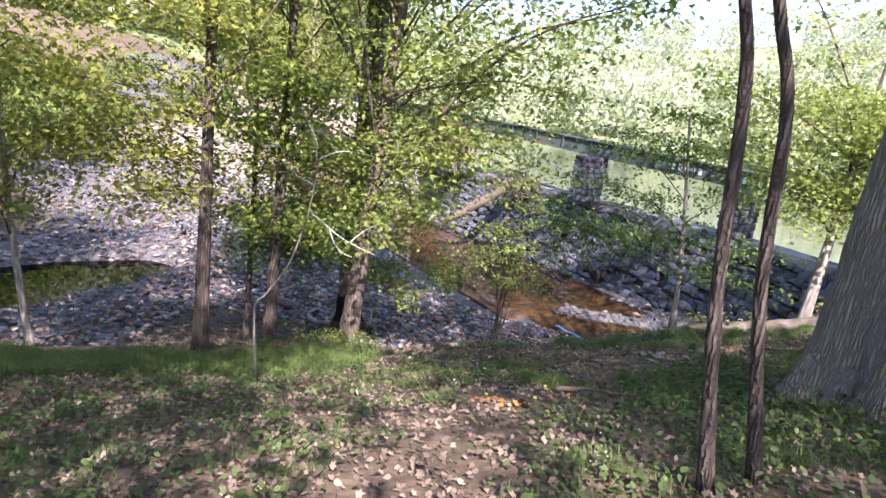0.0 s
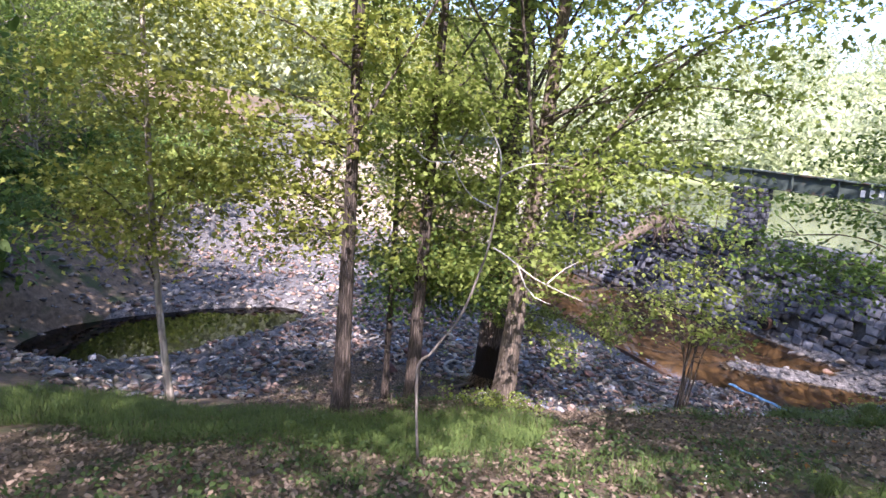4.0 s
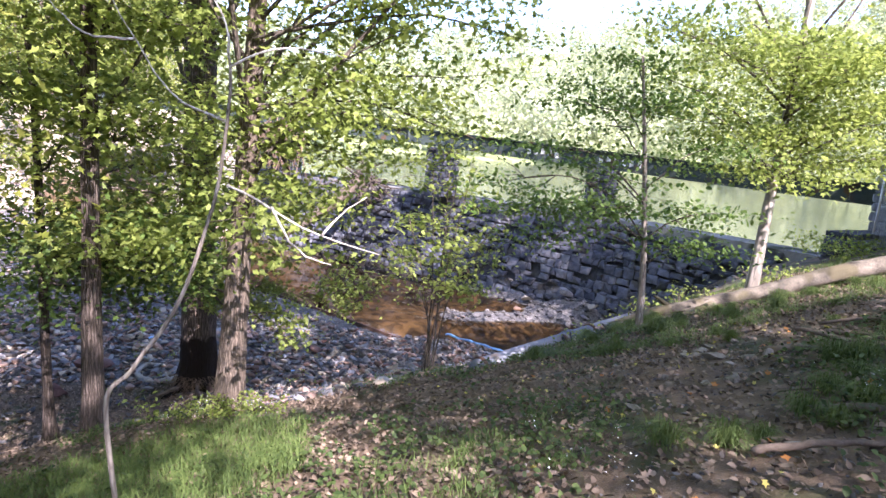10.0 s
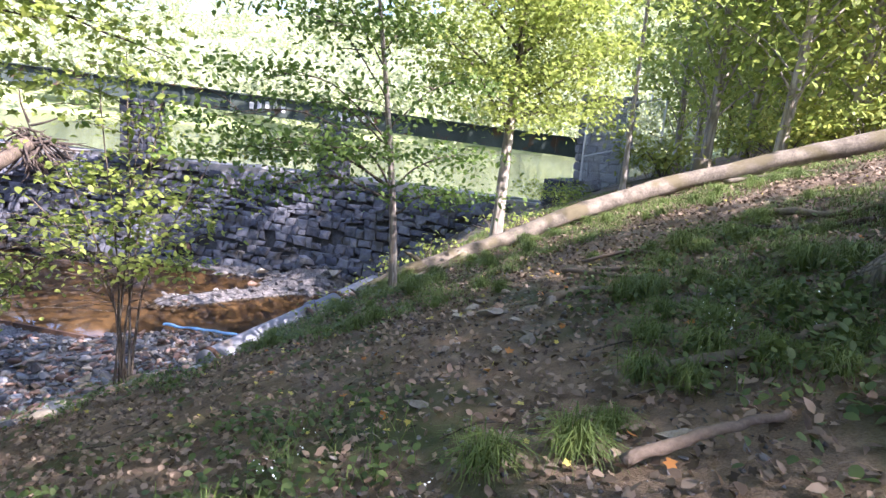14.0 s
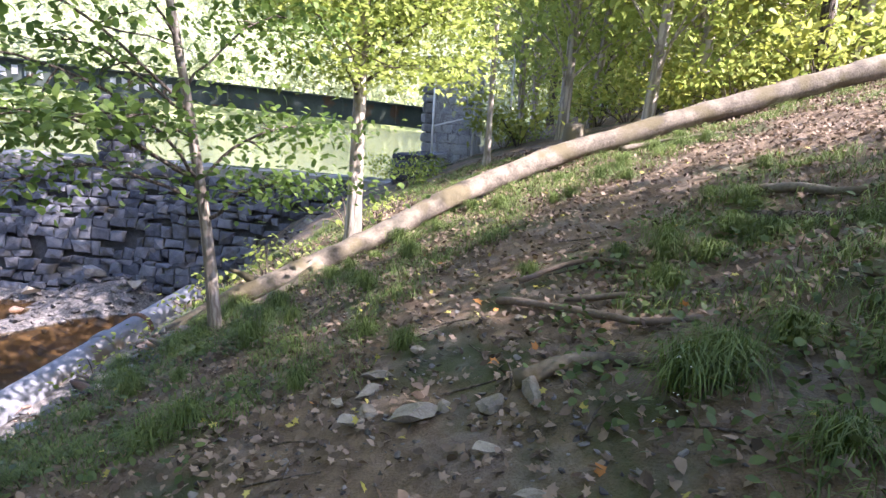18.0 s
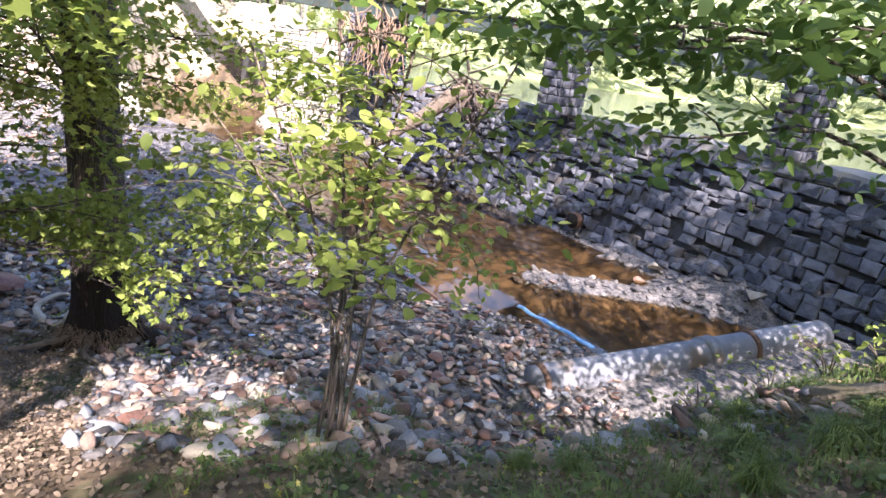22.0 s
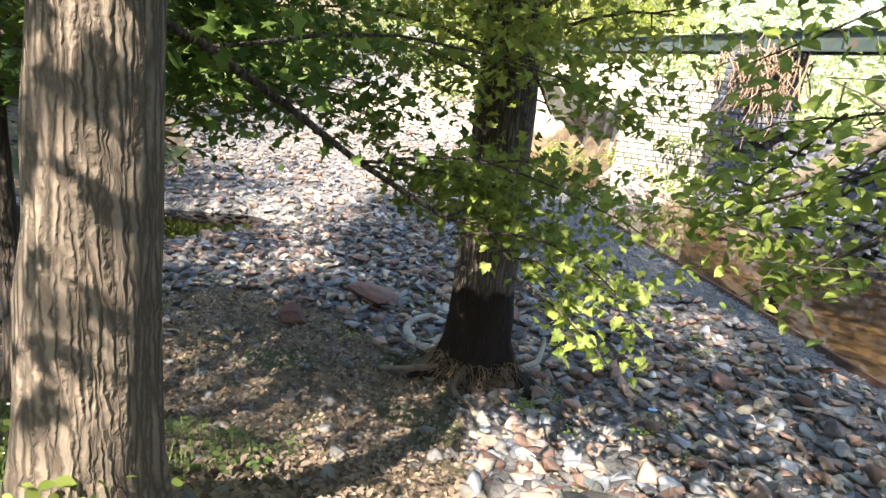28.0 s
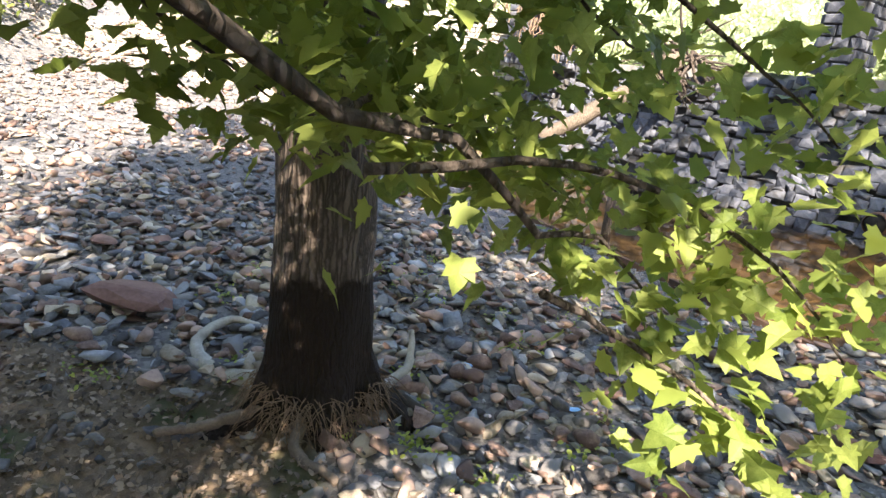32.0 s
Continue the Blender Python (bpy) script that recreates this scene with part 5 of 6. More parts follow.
# a capped solid plug: the dark inside of the pipe is painted black
tube(g, [hc - nd * 0.6, hc + nd * 0.25], [0.24, 0.24], 20)
part("mouth", g.mesh("mouth", M_BLACK), drain)
g = Geo()
tube(g, [hc + nd * 0.05, hc + nd * 0.24, hc + nd * 0.27], [0.30, 0.30, 0.27], 20, cap=False)
part("rim", g.mesh("rim", M_RUST), drain)

# driftwood and the root mass against the wall
drift = thing("driftwood_log", (-1.5, 33.0, -4.5), "broken pale driftwood trunk leaning on the dam wall", "log")
g = Geo()
p = bend([(-2.4, 32.6, -4.2), (-0.6, 33.0, -3.0), (1.6, 33.6, -1.2)], 16, 0.04, 2)
tube(g, p, np.linspace(0.22, 0.34, len(p)), 12, 0.09, 2)
part("stem", g.mesh("stem", M_BARK), drift)
g = Geo()
r2 = np.random.default_rng(5)
for k in range(70):
    s = np.array((1.7, 33.7, -1.3)) + r2.normal(size=3) * (0.3, 0.25, 0.4)
    e = s + r2.normal(size=3) * (0.9, 0.5, 0.8) + np.array((0.2, 0, -0.5))
    tube(g, bend([s, 0.5 * (s + e) + r2.normal(size=3) * 0.15, e], 6), np.linspace(0.06, 0.015, 7)[: len(bend([s, s, e], 6))], 5, cap=False)
part("root_plate", g.mesh("root_plate", M_DARKBARK), drift, "tangled dark root plate", kind="stuff")
vine = thing("hanging_roots", (-2.6, 37.2, 0.3), "tangle of bare roots hanging over the end pier", "roots")
g = Geo()
for k in range(110):
    s = np.array((-3.0, 38.0, 1.0)) + r2.normal(size=3) * (0.9, 0.3, 0.35) + np.array((0, -0.6, 0))
    e = s + np.array((r2.normal() * 0.6, -0.3 + r2.normal() * 0.2, -r2.uniform(0.5, 2.6)))
    tube(g, bend([s, 0.5 * (s + e) + r2.normal(size=3) * (0.2, 0.1, 0.1), e], 6), np.linspace(0.045, 0.012, 7)[: len(bend([s, s, e], 6))], 4, cap=False)
part("root_tangle", g.mesh("root_tangle", M_ROOTS), vine, kind="stuff")


def stick(name, run, r0, label, mat=M_LOG, seed=0, category="stick"):
    t = thing(name, run[0], label, category)
    g = Geo()
    p = bend(run, 14, 0.012, seed)
    tube(g, p, np.linspace(r0, r0 * 0.6, len(p)), 9, 0.08, seed)
    part("stem", g.mesh("stem", mat), t)
    return t


stick("fallen_branch", [on_ground(1.72, 5.52, 0.05), on_ground(2.0, 5.32, 0.09), on_ground(2.28, 5.16, 0.07)], 0.029, "short weathered grey branch lying in grass", M_ROOTBARK, 1)
stick("exposed_root", [on_ground(4.86, 8.38, 0.04), on_ground(4.7, 7.9, 0.06), on_ground(4.44, 7.34, 0.05), on_ground(4.5, 7.0, 0.02)], 0.03, "exposed bare root across the path", M_ROOTBARK, 2, "root")
stick("exposed_root", [on_ground(4.85, 7.95, 0.04), on_ground(4.85, 7.6, 0.06), on_ground(4.79, 7.2, 0.03)], 0.026, "exposed bare root across the path", M_ROOTBARK, 3, "root")
stick("exposed_root", [on_ground(3.82, 7.72, 0.05), on_ground(3.95, 7.45, 0.06), on_ground(4.0, 7.1, 0.02)], 0.05, "thick grey root at the edge of the path", M_LOG, 4, "root")
stick("exposed_root", [on_ground(5.2, 8.4, 0.04), on_ground(5.5, 8.0, 0.06), on_ground(5.3, 7.5, 0.04)], 0.024, "exposed bare root across the path", M_ROOTBARK, 5, "root")
stick("fallen_branch", [on_ground(6.8, 7.15, 0.05), on_ground(6.65, 6.8, 0.07), on_ground(6.5, 6.4, 0.05), on_ground(6.6, 5.8, 0.05)], 0.045, "grey fallen branch on the grassy slope", seed=6)
stick("fallen_branch", [on_ground(6.2, 7.0, 0.04), on_ground(6.05, 6.5, 0.05), on_ground(6.0, 5.9, 0.05)], 0.05, "dark fallen branch on the grassy slope", M_DARKBARK, 7)
stick("fallen_branch", [on_ground(-1.0, 10.75, 0.05), on_ground(-1.25, 10.6, 0.07), on_ground(-1.5, 10.35, 0.05)], 0.05, "pale dead branch among leaf litter", seed=8)
stick("bent_twig", [on_ground(-0.75, 10.4, 0.02), on_ground(-0.55, 10.6, 0.16), on_ground(-0.5, 10.75, 0.3), on_ground(-0.62, 10.8, 0.45)], 0.012, "thin bent twig standing in litter", M_TWIG, 9)
stick("fallen_branch", [on_ground(2.55, 5.95, 0.04), on_ground(3.0, 5.5, 0.05), on_ground(3.4, 5.3, 0.04)], 0.035, "thin grey branch in grass", seed=10)

stump = thing("tree_stump", on_ground(12.84, 11.04), "small grey tree stump beyond the fallen log", "stump")
g = Geo()
z0 = gz(12.84, 11.04)
tube(g, [(12.84, 11.04, z0 - 0.1), (12.84, 11.04, z0 + 0.1), (12.84, 11.04, z0 + 0.45), (12.84, 11.04, z0 + 0.48)], [0.3, 0.24, 0.2, 0.16], 14, 0.05, 3)
part("wood", g.mesh("wood", M_LOG), stump)

# ---------------------------------------------------------------- abutment and fence at the right end of the dam
stone_stack("abutment", (17.0, 16.75), (0.85, 0.8), LAKE - 0.6, 2.3, 41, "tall blue-grey rubble abutment at the end of the girder", M_RUBBLE, -0.98)
stone_stack("wing_wall", (15.3, 16.35), (1.9, 0.35), -3.6, -0.5, 43, "low grey rubble wing wall beside the dam", M_BLOCK, 0.27)
fence = thing("chain_link_fence", (14.6, 15.8, -0.85), "leaning galvanised chain-link fence with an outrigger arm", "fence")
FA, FB = np.array((14.6, 15.8)), np.array((17.6, 15.0))
for k, f in enumerate((0.0, 0.5, 1.0)):
    q = FA + (FB - FA) * f
    g = Geo()
    zb = -0.95 + 0.35 * k
    tube(g, [(q[0], q[1], zb - 0.3), (q[0], q[1], zb + 2.7)], [0.03, 0.03], 10)
    part("post", g.mesh("post", M_GALV), fence)
for h in (2.6, 1.2):
    g = Geo()
    tube(g, [(FA[0], FA[1], -0.95 + h), (FB[0], FB[1], -0.25 + h)], [0.022, 0.022], 8)
    part("rail", g.mesh("rail", M_GALV), fence)
g = Geo()
tube(g, [(16.1, 15.4, 2.05), (17.0, 15.2, 2.2), (17.0, 15.2, 2.5)], [0.03, 0.03, 0.03], 8)
part("arm", g.mesh("arm", M_GALV), fence)
g = Geo()
d3 = np.array((FB[0] - FA[0], FB[1] - FA[1], 0.7))
for k in range(-26, 58):
    for sgn in (1, -1):
        a, b = k / 58, k / 58 + sgn * 0.45
        f0, f1 = max(0, min(1, a)), max(0, min(1, b))
        if abs(b - a) < 1e-6 or f0 == f1:
            continue
        h0, h1 = 2.6 * (f0 - a) / (b - a), 2.6 * (f1 - a) / (b - a)
        s = np.array((FA[0], FA[1], -0.95)) + d3 * f0 + np.array((0, 0, h0))
        e = np.array((FA[0], FA[1], -0.95)) + d3 * f1 + np.array((0, 0, h1))
        tube(g, [s, e], [0.004, 0.004], 3, cap=False)
part("mesh", g.mesh("mesh", M_GALV), fence, "woven wire diamonds")

# ---------------------------------------------------------------- woods around
def woodland_proto(name, h, crown_r, n_leaf, leaf, bark, seed, size=0.22, low=0.3):
    t = thing(name, (0, 0, 0), "tall woodland tree with sunlit yellow-green leaves" if leaf is M_LEAF_YEL else "tall woodland tree in full green leaf", "tree", "woodland trees")
    g, pts = trunk_geo([(0, 0, -0.4), (0.15, 0.1, h * 0.4), (0.3, -0.1, h)], 0.16, 0.04, 0.06, 10, seed)
    part("trunk", g.mesh("trunk", bark), t)
    r2 = np.random.default_rng(seed)
    lg = Geo()
    cl = []
    for i in range(26):
        f = low + (1 - low) * (i + 0.5) / 26
        a = i * 2.4
        r = crown_r * (1.1 - abs(f - 0.55)) * r2.uniform(0.5, 1.1)
        e = np.array((r * math.cos(a), r * math.sin(a), h * f + r2.uniform(0.1, 0.8)))
        s = pts[int(f * 0.92 * (len(pts) - 1))]
        tube(lg, bend([s, 0.5 * (s + e) + np.array((0, 0, 0.25)), e], 5), np.linspace(0.035, 0.008, 6)[: len(bend([s, s, e], 5))], 5, cap=False)
        cl.append(spray(e, n_leaf // 30, (0.8, 0.8, 0.35), seed * 100 + i))
        cl.append(spray(0.55 * e + 0.45 * s, n_leaf // 80, (0.6, 0.6, 0.3), seed * 200 + i))
    part("branchwork", lg.mesh("branchwork", bark), t, kind="stuff")
    part("crown", leaf_mesh("crown", np.concatenate(cl), size, leaf, LEAFLET, seed, 0.6), t)
    return t


def bush_proto(name, label, n, leaf, seed, size=0.16, r=(0.8, 0.8, 0.5)):
    t = thing(name, (0, 0, 0), label, "bush", "undergrowth")
    r2 = np.random.default_rng(seed)
    g = Geo()
    cl = []
    for i in range(9):
        e = np.array((r2.normal() * r[0] * 0.8, r2.normal() * r[1] * 0.8, r2.uniform(0.3, 1.0) * r[2] * 2.2))
        tube(g, bend([(0, 0, -0.1), e * np.array((0.4, 0.4, 0.6)), e], 6), np.linspace(0.015, 0.004, 7)[: len(bend([(0, 0, 0), e, e], 6))], 4, cap=False)
        cl.append(spray(e, n // 9, (r[0] * 0.4, r[1] * 0.4, r[2] * 0.35), seed * 50 + i))
    part("stemwork", g.mesh("stemwork", M_TWIG), t, kind="stuff")
    part("leaves", leaf_mesh("leaves", np.concatenate(cl), size, leaf, LEAFLET, seed, 0.6), t)
    return t


PROTO = [woodland_proto("woodland_tree", 13, 3.0, 3900, M_LEAF_YEL, M_PALE, 101, low=0.14), woodland_proto("woodland_tree", 11, 2.6, 3400, M_LEAF, M_PALE, 102, low=0.18), woodland_proto("woodland_tree", 15, 3.4, 4400, M_LEAF_YEL, M_DARKBARK, 103, low=0.22), woodland_proto("woodland_tree", 14, 3.3, 4600, M_LEAF_DARK, M_DARKBARK, 104, low=0.12)]
LIGHT_WOOD, DARK_WOOD = PROTO[:3], PROTO[3:]
BUSH = [bush_proto("bush", "loose green understorey bush", 520, M_LEAF_YEL, 111), bush_proto("bush", "dense dark green bank shrub", 620, M_LEAF_DARK, 112), bush_proto("bush", "loose green understorey bush", 520, M_LEAF, 113)]
r2 = np.random.default_rng(8)
used = set()


def plant(protos, spots, sink=0.0, smin=0.8, smax=1.25):
    for i, (x, y) in enumerate(spots):
        p = protos[int(r2.integers(len(protos)))]
        s = r2.uniform(smin, smax)
        m = pose(x, y, gz(x, y) - sink, 0, 0, r2.uniform(0, 360))
        if p.name not in used:
            used.add(p.name)
            p.matrix_basis = m
            p.scale = (1, 1, 1)
        else:
            c = copy_thing(p, m)
            c.scale = (s, s, s)


def clearing(x, y):
    """The open gap in the wood behind the side pool."""
    dx, dy = x + 13.5, y - 17.0
    along, across = -0.62 * dx + 0.785 * dy, abs(0.785 * dx + 0.62 * dy)
    return 0 < along < 75 and across < 3.5 + 0.2 * along


def scatter(n, xr, yr, keep, gap=1.5):
    out = []
    tries = 0
    while len(out) < n and tries < n * 60:
        tries += 1
        x, y = r2.uniform(*xr), r2.uniform(*yr)
        if keep(x, y) and all((x - a) ** 2 + (y - b) ** 2 > gap * gap for a, b in out):
            out.append((x, y))
    return out


# wood on the slope beyond the log
plant(LIGHT_WOOD, scatter(25, (13.5, 46), (4.5, 15), lambda x, y: y < 15.5 - 0.05 * x and x + 0.5 * y > 18.5, 2.8))
plant([BUSH[0], BUSH[2]], scatter(50, (12.5, 40), (3, 15.2), lambda x, y: x + 0.5 * y > 18, 1.3))
# right shore of the lake, past the abutment
plant(LIGHT_WOOD, scatter(16, (20, 60), (15, 26), lambda x, y: y < 14.2 + 0.5 * (x - 15) and y > 9 + 0.3 * (x - 15), 3))
# far left bank and the wood behind it
plant([PROTO[1], PROTO[3]], scatter(40, (-62, -19), (2, 66), lambda x, y: x < -21.5 - 0.32 * (y - 16) and (not 13 < y < 32 or x < -26) and not (-30 < x + 0.25 * (y - 40) < -12 and y > 36) and not clearing(x, y), 2.7))
plant(BUSH[1:], scatter(64, (-36, -14), (2, 40), lambda x, y: -18.6 - 0.3 * (y - 16) > x > -29 - 0.3 * (y - 16) and (not 13.5 < y < 31 or x < -22.5), 1.1), 0.0, 1.1, 2.0)
plant(BUSH, scatter(22, (-32, -14), (40, 58), lambda x, y: True, 1.4))
plant(LIGHT_WOOD, scatter(26, (-46, -6), (54, 90), lambda x, y: x < -9 - 0.4 * (y - 54) and not clearing(x, y), 3))
# unseen wood behind the path, added to shade it
plant(LIGHT_WOOD, [(-14.0, -7.0), (-9.5, -11.0), (-5.0, -13.0), (-0.5, -14.5), (9.0, -14.0)])
# trees beside the pool, mostly unseen, added to shade its near bank
plant(DARK_WOOD, [(-21.0, 10.8), (-24.5, 12.6), (-22.4, 7.4), (-26.5, 10.2), (-18.4, 6.0), (-12.6, 6.2), (-28.0, 14.0), (-13.0, 3.0), (-9.6, 0.6), (-16.8, 5.0), (-20.5, 6.5), (-23.5, 9.0), (-19.0, 1.5)])
plant([BUSH[1]], [(-18.6, 10.6), (-19.4, 12.4), (-18.2, 8.6), (-20.8, 11.2), (-21.6, 13.2), (-23.2, 12.0), (-24.4, 15.4), (-22.2, 9.4)], 0.0, 1.2, 2.0)
# brush at the far end of the dam
plant(BUSH, [(-5.2, 41.0), (-6.4, 42.4), (-4.6, 43.4), (-7.6, 44.2), (-3.4, 44.6), (-8.8, 42.2), (-5.8, 45.0)], 0.1, 1.1, 1.8)
# brush round the foot of the abutment
plant([BUSH[2], BUSH[0]], [(13.2, 15.3), (16.6, 14.6), (12.2, 14.9), (17.8, 14.9)], 0.1, 0.5, 0.8)
# small seedlings on the near banks
plant([bush_proto("seedling", "small leafy seedling on the bank", 60, M_LEAF, 114, 0.09, (0.25, 0.25, 0.22))], [(5.9, 13.3), (5.4, 13.9), (4.2, 12.9), (6.6, 13.9), (6.1, 12.4), (7.2, 13.0), (8.6, 12.6), (3.2, 13.4), (-3.1, 10.9), (9.4, 12.9), (8.9, 13.6), (6.9, 15.2), (7.8, 14.6)], 0.02, 0.8, 1.4)


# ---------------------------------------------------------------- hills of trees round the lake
# crowns of the far shore, in leaves whose colour carries the haze
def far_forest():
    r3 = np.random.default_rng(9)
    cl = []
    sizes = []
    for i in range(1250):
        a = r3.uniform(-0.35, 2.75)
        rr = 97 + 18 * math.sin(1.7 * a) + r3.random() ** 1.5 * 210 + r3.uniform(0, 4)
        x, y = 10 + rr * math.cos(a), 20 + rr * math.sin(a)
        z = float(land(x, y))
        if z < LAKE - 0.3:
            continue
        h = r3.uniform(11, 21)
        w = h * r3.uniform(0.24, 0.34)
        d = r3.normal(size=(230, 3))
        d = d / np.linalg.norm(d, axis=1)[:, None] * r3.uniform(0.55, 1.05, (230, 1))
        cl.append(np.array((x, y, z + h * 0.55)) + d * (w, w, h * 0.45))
    return leaf_mesh("far_forest", np.concatenate(cl), 1.3, M_LEAF_HAZE, KITE, 10, 0.7)


tagged(new("far_forest", far_forest()), "distant wooded hills round the lake, leaf colour paled to imitate haze", "forest", kind="stuff")

# ---------------------------------------------------------------- stones of the stream bed
def rock_mesh(name, seed, mat, sub=2):
    r3 = np.random.default_rng(seed)
    bm = bmesh.new()
    bmesh.ops.create_icosphere(bm, subdivisions=sub, radius=0.5)
    sc = np.array((1.0, r3.uniform(0.55, 0.9), r3.uniform(0.32, 0.62)))
    cuts = [(v / np.linalg.norm(v), r3.uniform(0.13, 0.30)) for v in r3.normal(size=(10, 3))]
    for v in bm.verts:
        p = np.array(v.co)
        for nrm, d in cuts:
            e = p @ nrm - d
            if e > 0:
                p = p - nrm * e * 0.97
        v.co = p * sc * (1 + 0.04 * r3.normal())
    me = bpy.data.meshes.new(name)
    bm.to_mesh(me)
    bm.free()
    me.materials.append(mat)
    return me


PATH_ROCKS = [rock_mesh("stone", 240 + i, M_PATHSTONE) for i in range(4)]
ROCKS = [rock_mesh("stone", 200 + i, M_STONE[i % 4]) for i in range(8)] + [rock_mesh("stone", 220 + i, M_RED) for i in range(2)]
bed = tagged(new("stone_bed"), "stony stream bed of loose grey and reddish stones", "stones", kind="structure")
r2 = np.random.default_rng(12)


def stony(x, y):
    return mulchy(x, y) < 0.4 and gravel_strip(x, y) < 0.4 and land(x, y) > bank(x, y) - 0.05 and land(x, y) > WATER - 0.08


def lay_stone(parent, x, y, s, up=0.2, name="stone", pick=None):
    ob = new(name, ROCKS[int(r2.integers(len(ROCKS))) if pick is None else pick])
    ob.parent = parent
    ob.location = (x, y, gz(x, y) + s * up)
    ob.rotation_euler = (r2.normal(0, 0.25), r2.normal(0, 0.25), r2.uniform(0, 6.28))
    ob.scale = (s, s, s)
    return ob


count = 0
while count < 290:
    x, y = r2.uniform(-8.5, 4.5), r2.uniform(13.2, 21)
    if stony(x, y) and math.hypot(x - B0[0], y - B0[1]) > 0.5:
        lay_stone(bed, x, y, r2.uniform(0.18, 0.46) * (1.3 if r2.random() < 0.1 else 1))
        count += 1


def boulder(x, y, s, label, pick, up=0.2):
    ob = lay_stone(None, x, y, s, up, "boulder", pick)
    tagged(ob, label, "rock")


boulder(-5.85, 17.7, 1.35, "dark red-brown boulder among stones", 8, 0.12)
boulder(-6.3, 16.1, 0.7, "flat reddish boulder in the stream bed", 9)
boulder(-4.95, 16.55, 0.42, "smooth grey boulder beside tree roots", 1)
boulder(-4.6, 16.45, 0.40, "rounded grey boulder beside tree roots", 2)
boulder(1.27, 16.9, 0.62, "large pale slab stone near the shrub", 3)
boulder(-0.5, 15.8, 0.45, "sunlit pale stone on the gravel", 4)
boulder(5.4, 19.5, 0.5, "grey rock at the water's edge", 0)
for x, y, s in ((7.0, 26.2, 1.0), (8.2, 25.2, 0.9), (9.3, 23.7, 1.1), (9.9, 22.6, 0.9), (7.6, 24.6, 0.7)):
    boulder(x, y, s, "grey rubble rock at the foot of the dam", int(r2.integers(7)), 0.25)
for x, y, s in ((3.66, 7.78, 0.27), (3.89, 8.71, 0.27), (4.19, 8.58, 0.17), (3.74, 8.62, 0.2), (3.63, 8.76, 0.17), (3.67, 8.03, 0.16), (3.50, 8.14, 0.40), (3.72, 7.57, 0.24), (4.62, 8.09, 0.12), (3.55, 8.45, 0.2), (3.45, 8.5, 0.25), (2.95, 7.15, 0.26), (3.1, 7.3, 0.22), (2.75, 7.25, 0.18), (1.8, 7.0, 0.26), (2.0, 5.45, 0.22), (3.3, 7.6, 0.2), (2.6, 7.7, 0.15)):
    ob = lay_stone(None, x, y, s * 1.15, 0.11, "path_stone", 0)
    ob.rotation_euler = (0.1, -0.08, ob.rotation_euler[2])
    ob.scale = (s * 1.15, s * 1.15, s * 1.05)
    ob.data = PATH_ROCKS[int(r2.integers(4))]
    tagged(ob, "rough grey-brown stone set in the trodden path", "stone", "path stones")


def stone_field(name, n, box2, smin, smax, keep, label, mat, seed, lift=0.08, sub=2):
    r3 = np.random.default_rng(seed)
    protos = []
    for i in range(8):
        me = rock_mesh("tmp", 300 + seed + i, mat, sub)
        co = np.empty(len(me.vertices) * 3)
        me.vertices.foreach_get("co", co)
        tri = np.array([tuple(p.vertices) for p in me.polygons])
        protos.append((co.reshape(-1, 3), tri))
        bpy.data.meshes.remove(me)
    xs, ys = r3.uniform(box2[0], box2[1], n * 4), r3.uniform(box2[2], box2[3], n * 4)
    ok = keep(xs, ys)
    xs, ys = xs[ok][:n], ys[ok][:n]
    zs = rough_land(xs, ys)
    V, F, base = [], [], 0
    for x, y, z in zip(xs, ys, zs):
        co, tri = protos[int(r3.integers(8))]
        a, s = r3.uniform(0, 6.28), smin + (smax - smin) * r3.random() ** 2
        c, sn = math.cos(a) * s, math.sin(a) * s
        tx = r3.normal(0, 0.25)
        p = np.stack([co[:, 0] * c - co[:, 1] * sn + x, co[:, 0] * sn + co[:, 1] * c + y, co[:, 2] * s + tx * co[:, 0] * s + z + s * lift], -1)
        V.append(p)
        F.append(tri + base)
        base += len(co)
    F = np.concatenate(F)
    me = poly_mesh(name, np.concatenate(V), F.ravel(), len(F), mat)
    return tagged(new(name, me), label, "stones", kind="stuff")


def gravelly(x, y):
    l = land(x, y)
    return (l > bank(x, y) - 0.03) & (l > WATER - 0.06) & (mulchy(x, y) < 0.5) & (gravel_strip(x, y) < 0.4) & (far_pool(x, y) < 0.3) & (crest_x(y) - x > 1.2) & (x > np.where(y < 24, -17.3, -21.5) - 0.3 * (y - 16))


for tone, (near, far) in enumerate(((2700, 1900), (3500, 2900), (2800, 2500), (1600, 1600))):
    stone_field("stones_near", near, (-11, 5, 12, 23), 0.06, 0.38, gravelly, ("loose blue-grey stones", "loose reddish-brown stones", "loose dark grey stones", "loose pale tan stones")[tone] + " of the stream bed", M_STONES[tone], 21 + 10 * tone, 0.17)
    stone_field("stones_far", far, (-27, -2, 9, 44), 0.12, 0.5, gravelly, ("rough blue-grey stones", "rough reddish-brown stones", "rough dark grey stones", "rough pale tan stones")[tone] + " of the far bank", M_STONES[tone], 22 + 10 * tone, 0.15, 1)
for tone, n in ((0, 9000), (2, 7000), (3, 1200)):
    stone_field("gravel_bar", n, (-14, 3.5, 19.5, 38.5), 0.03, 0.085, lambda x, y: (gravel_strip(x, y) > 0.3) & (shore(x) - y > 0.06), ("fine blue-grey gravel", "", "fine dark grey gravel", "fine pale gravel")[tone] + " behind the edging board", M_STONES[tone], 27 + tone, 0.2, 1)
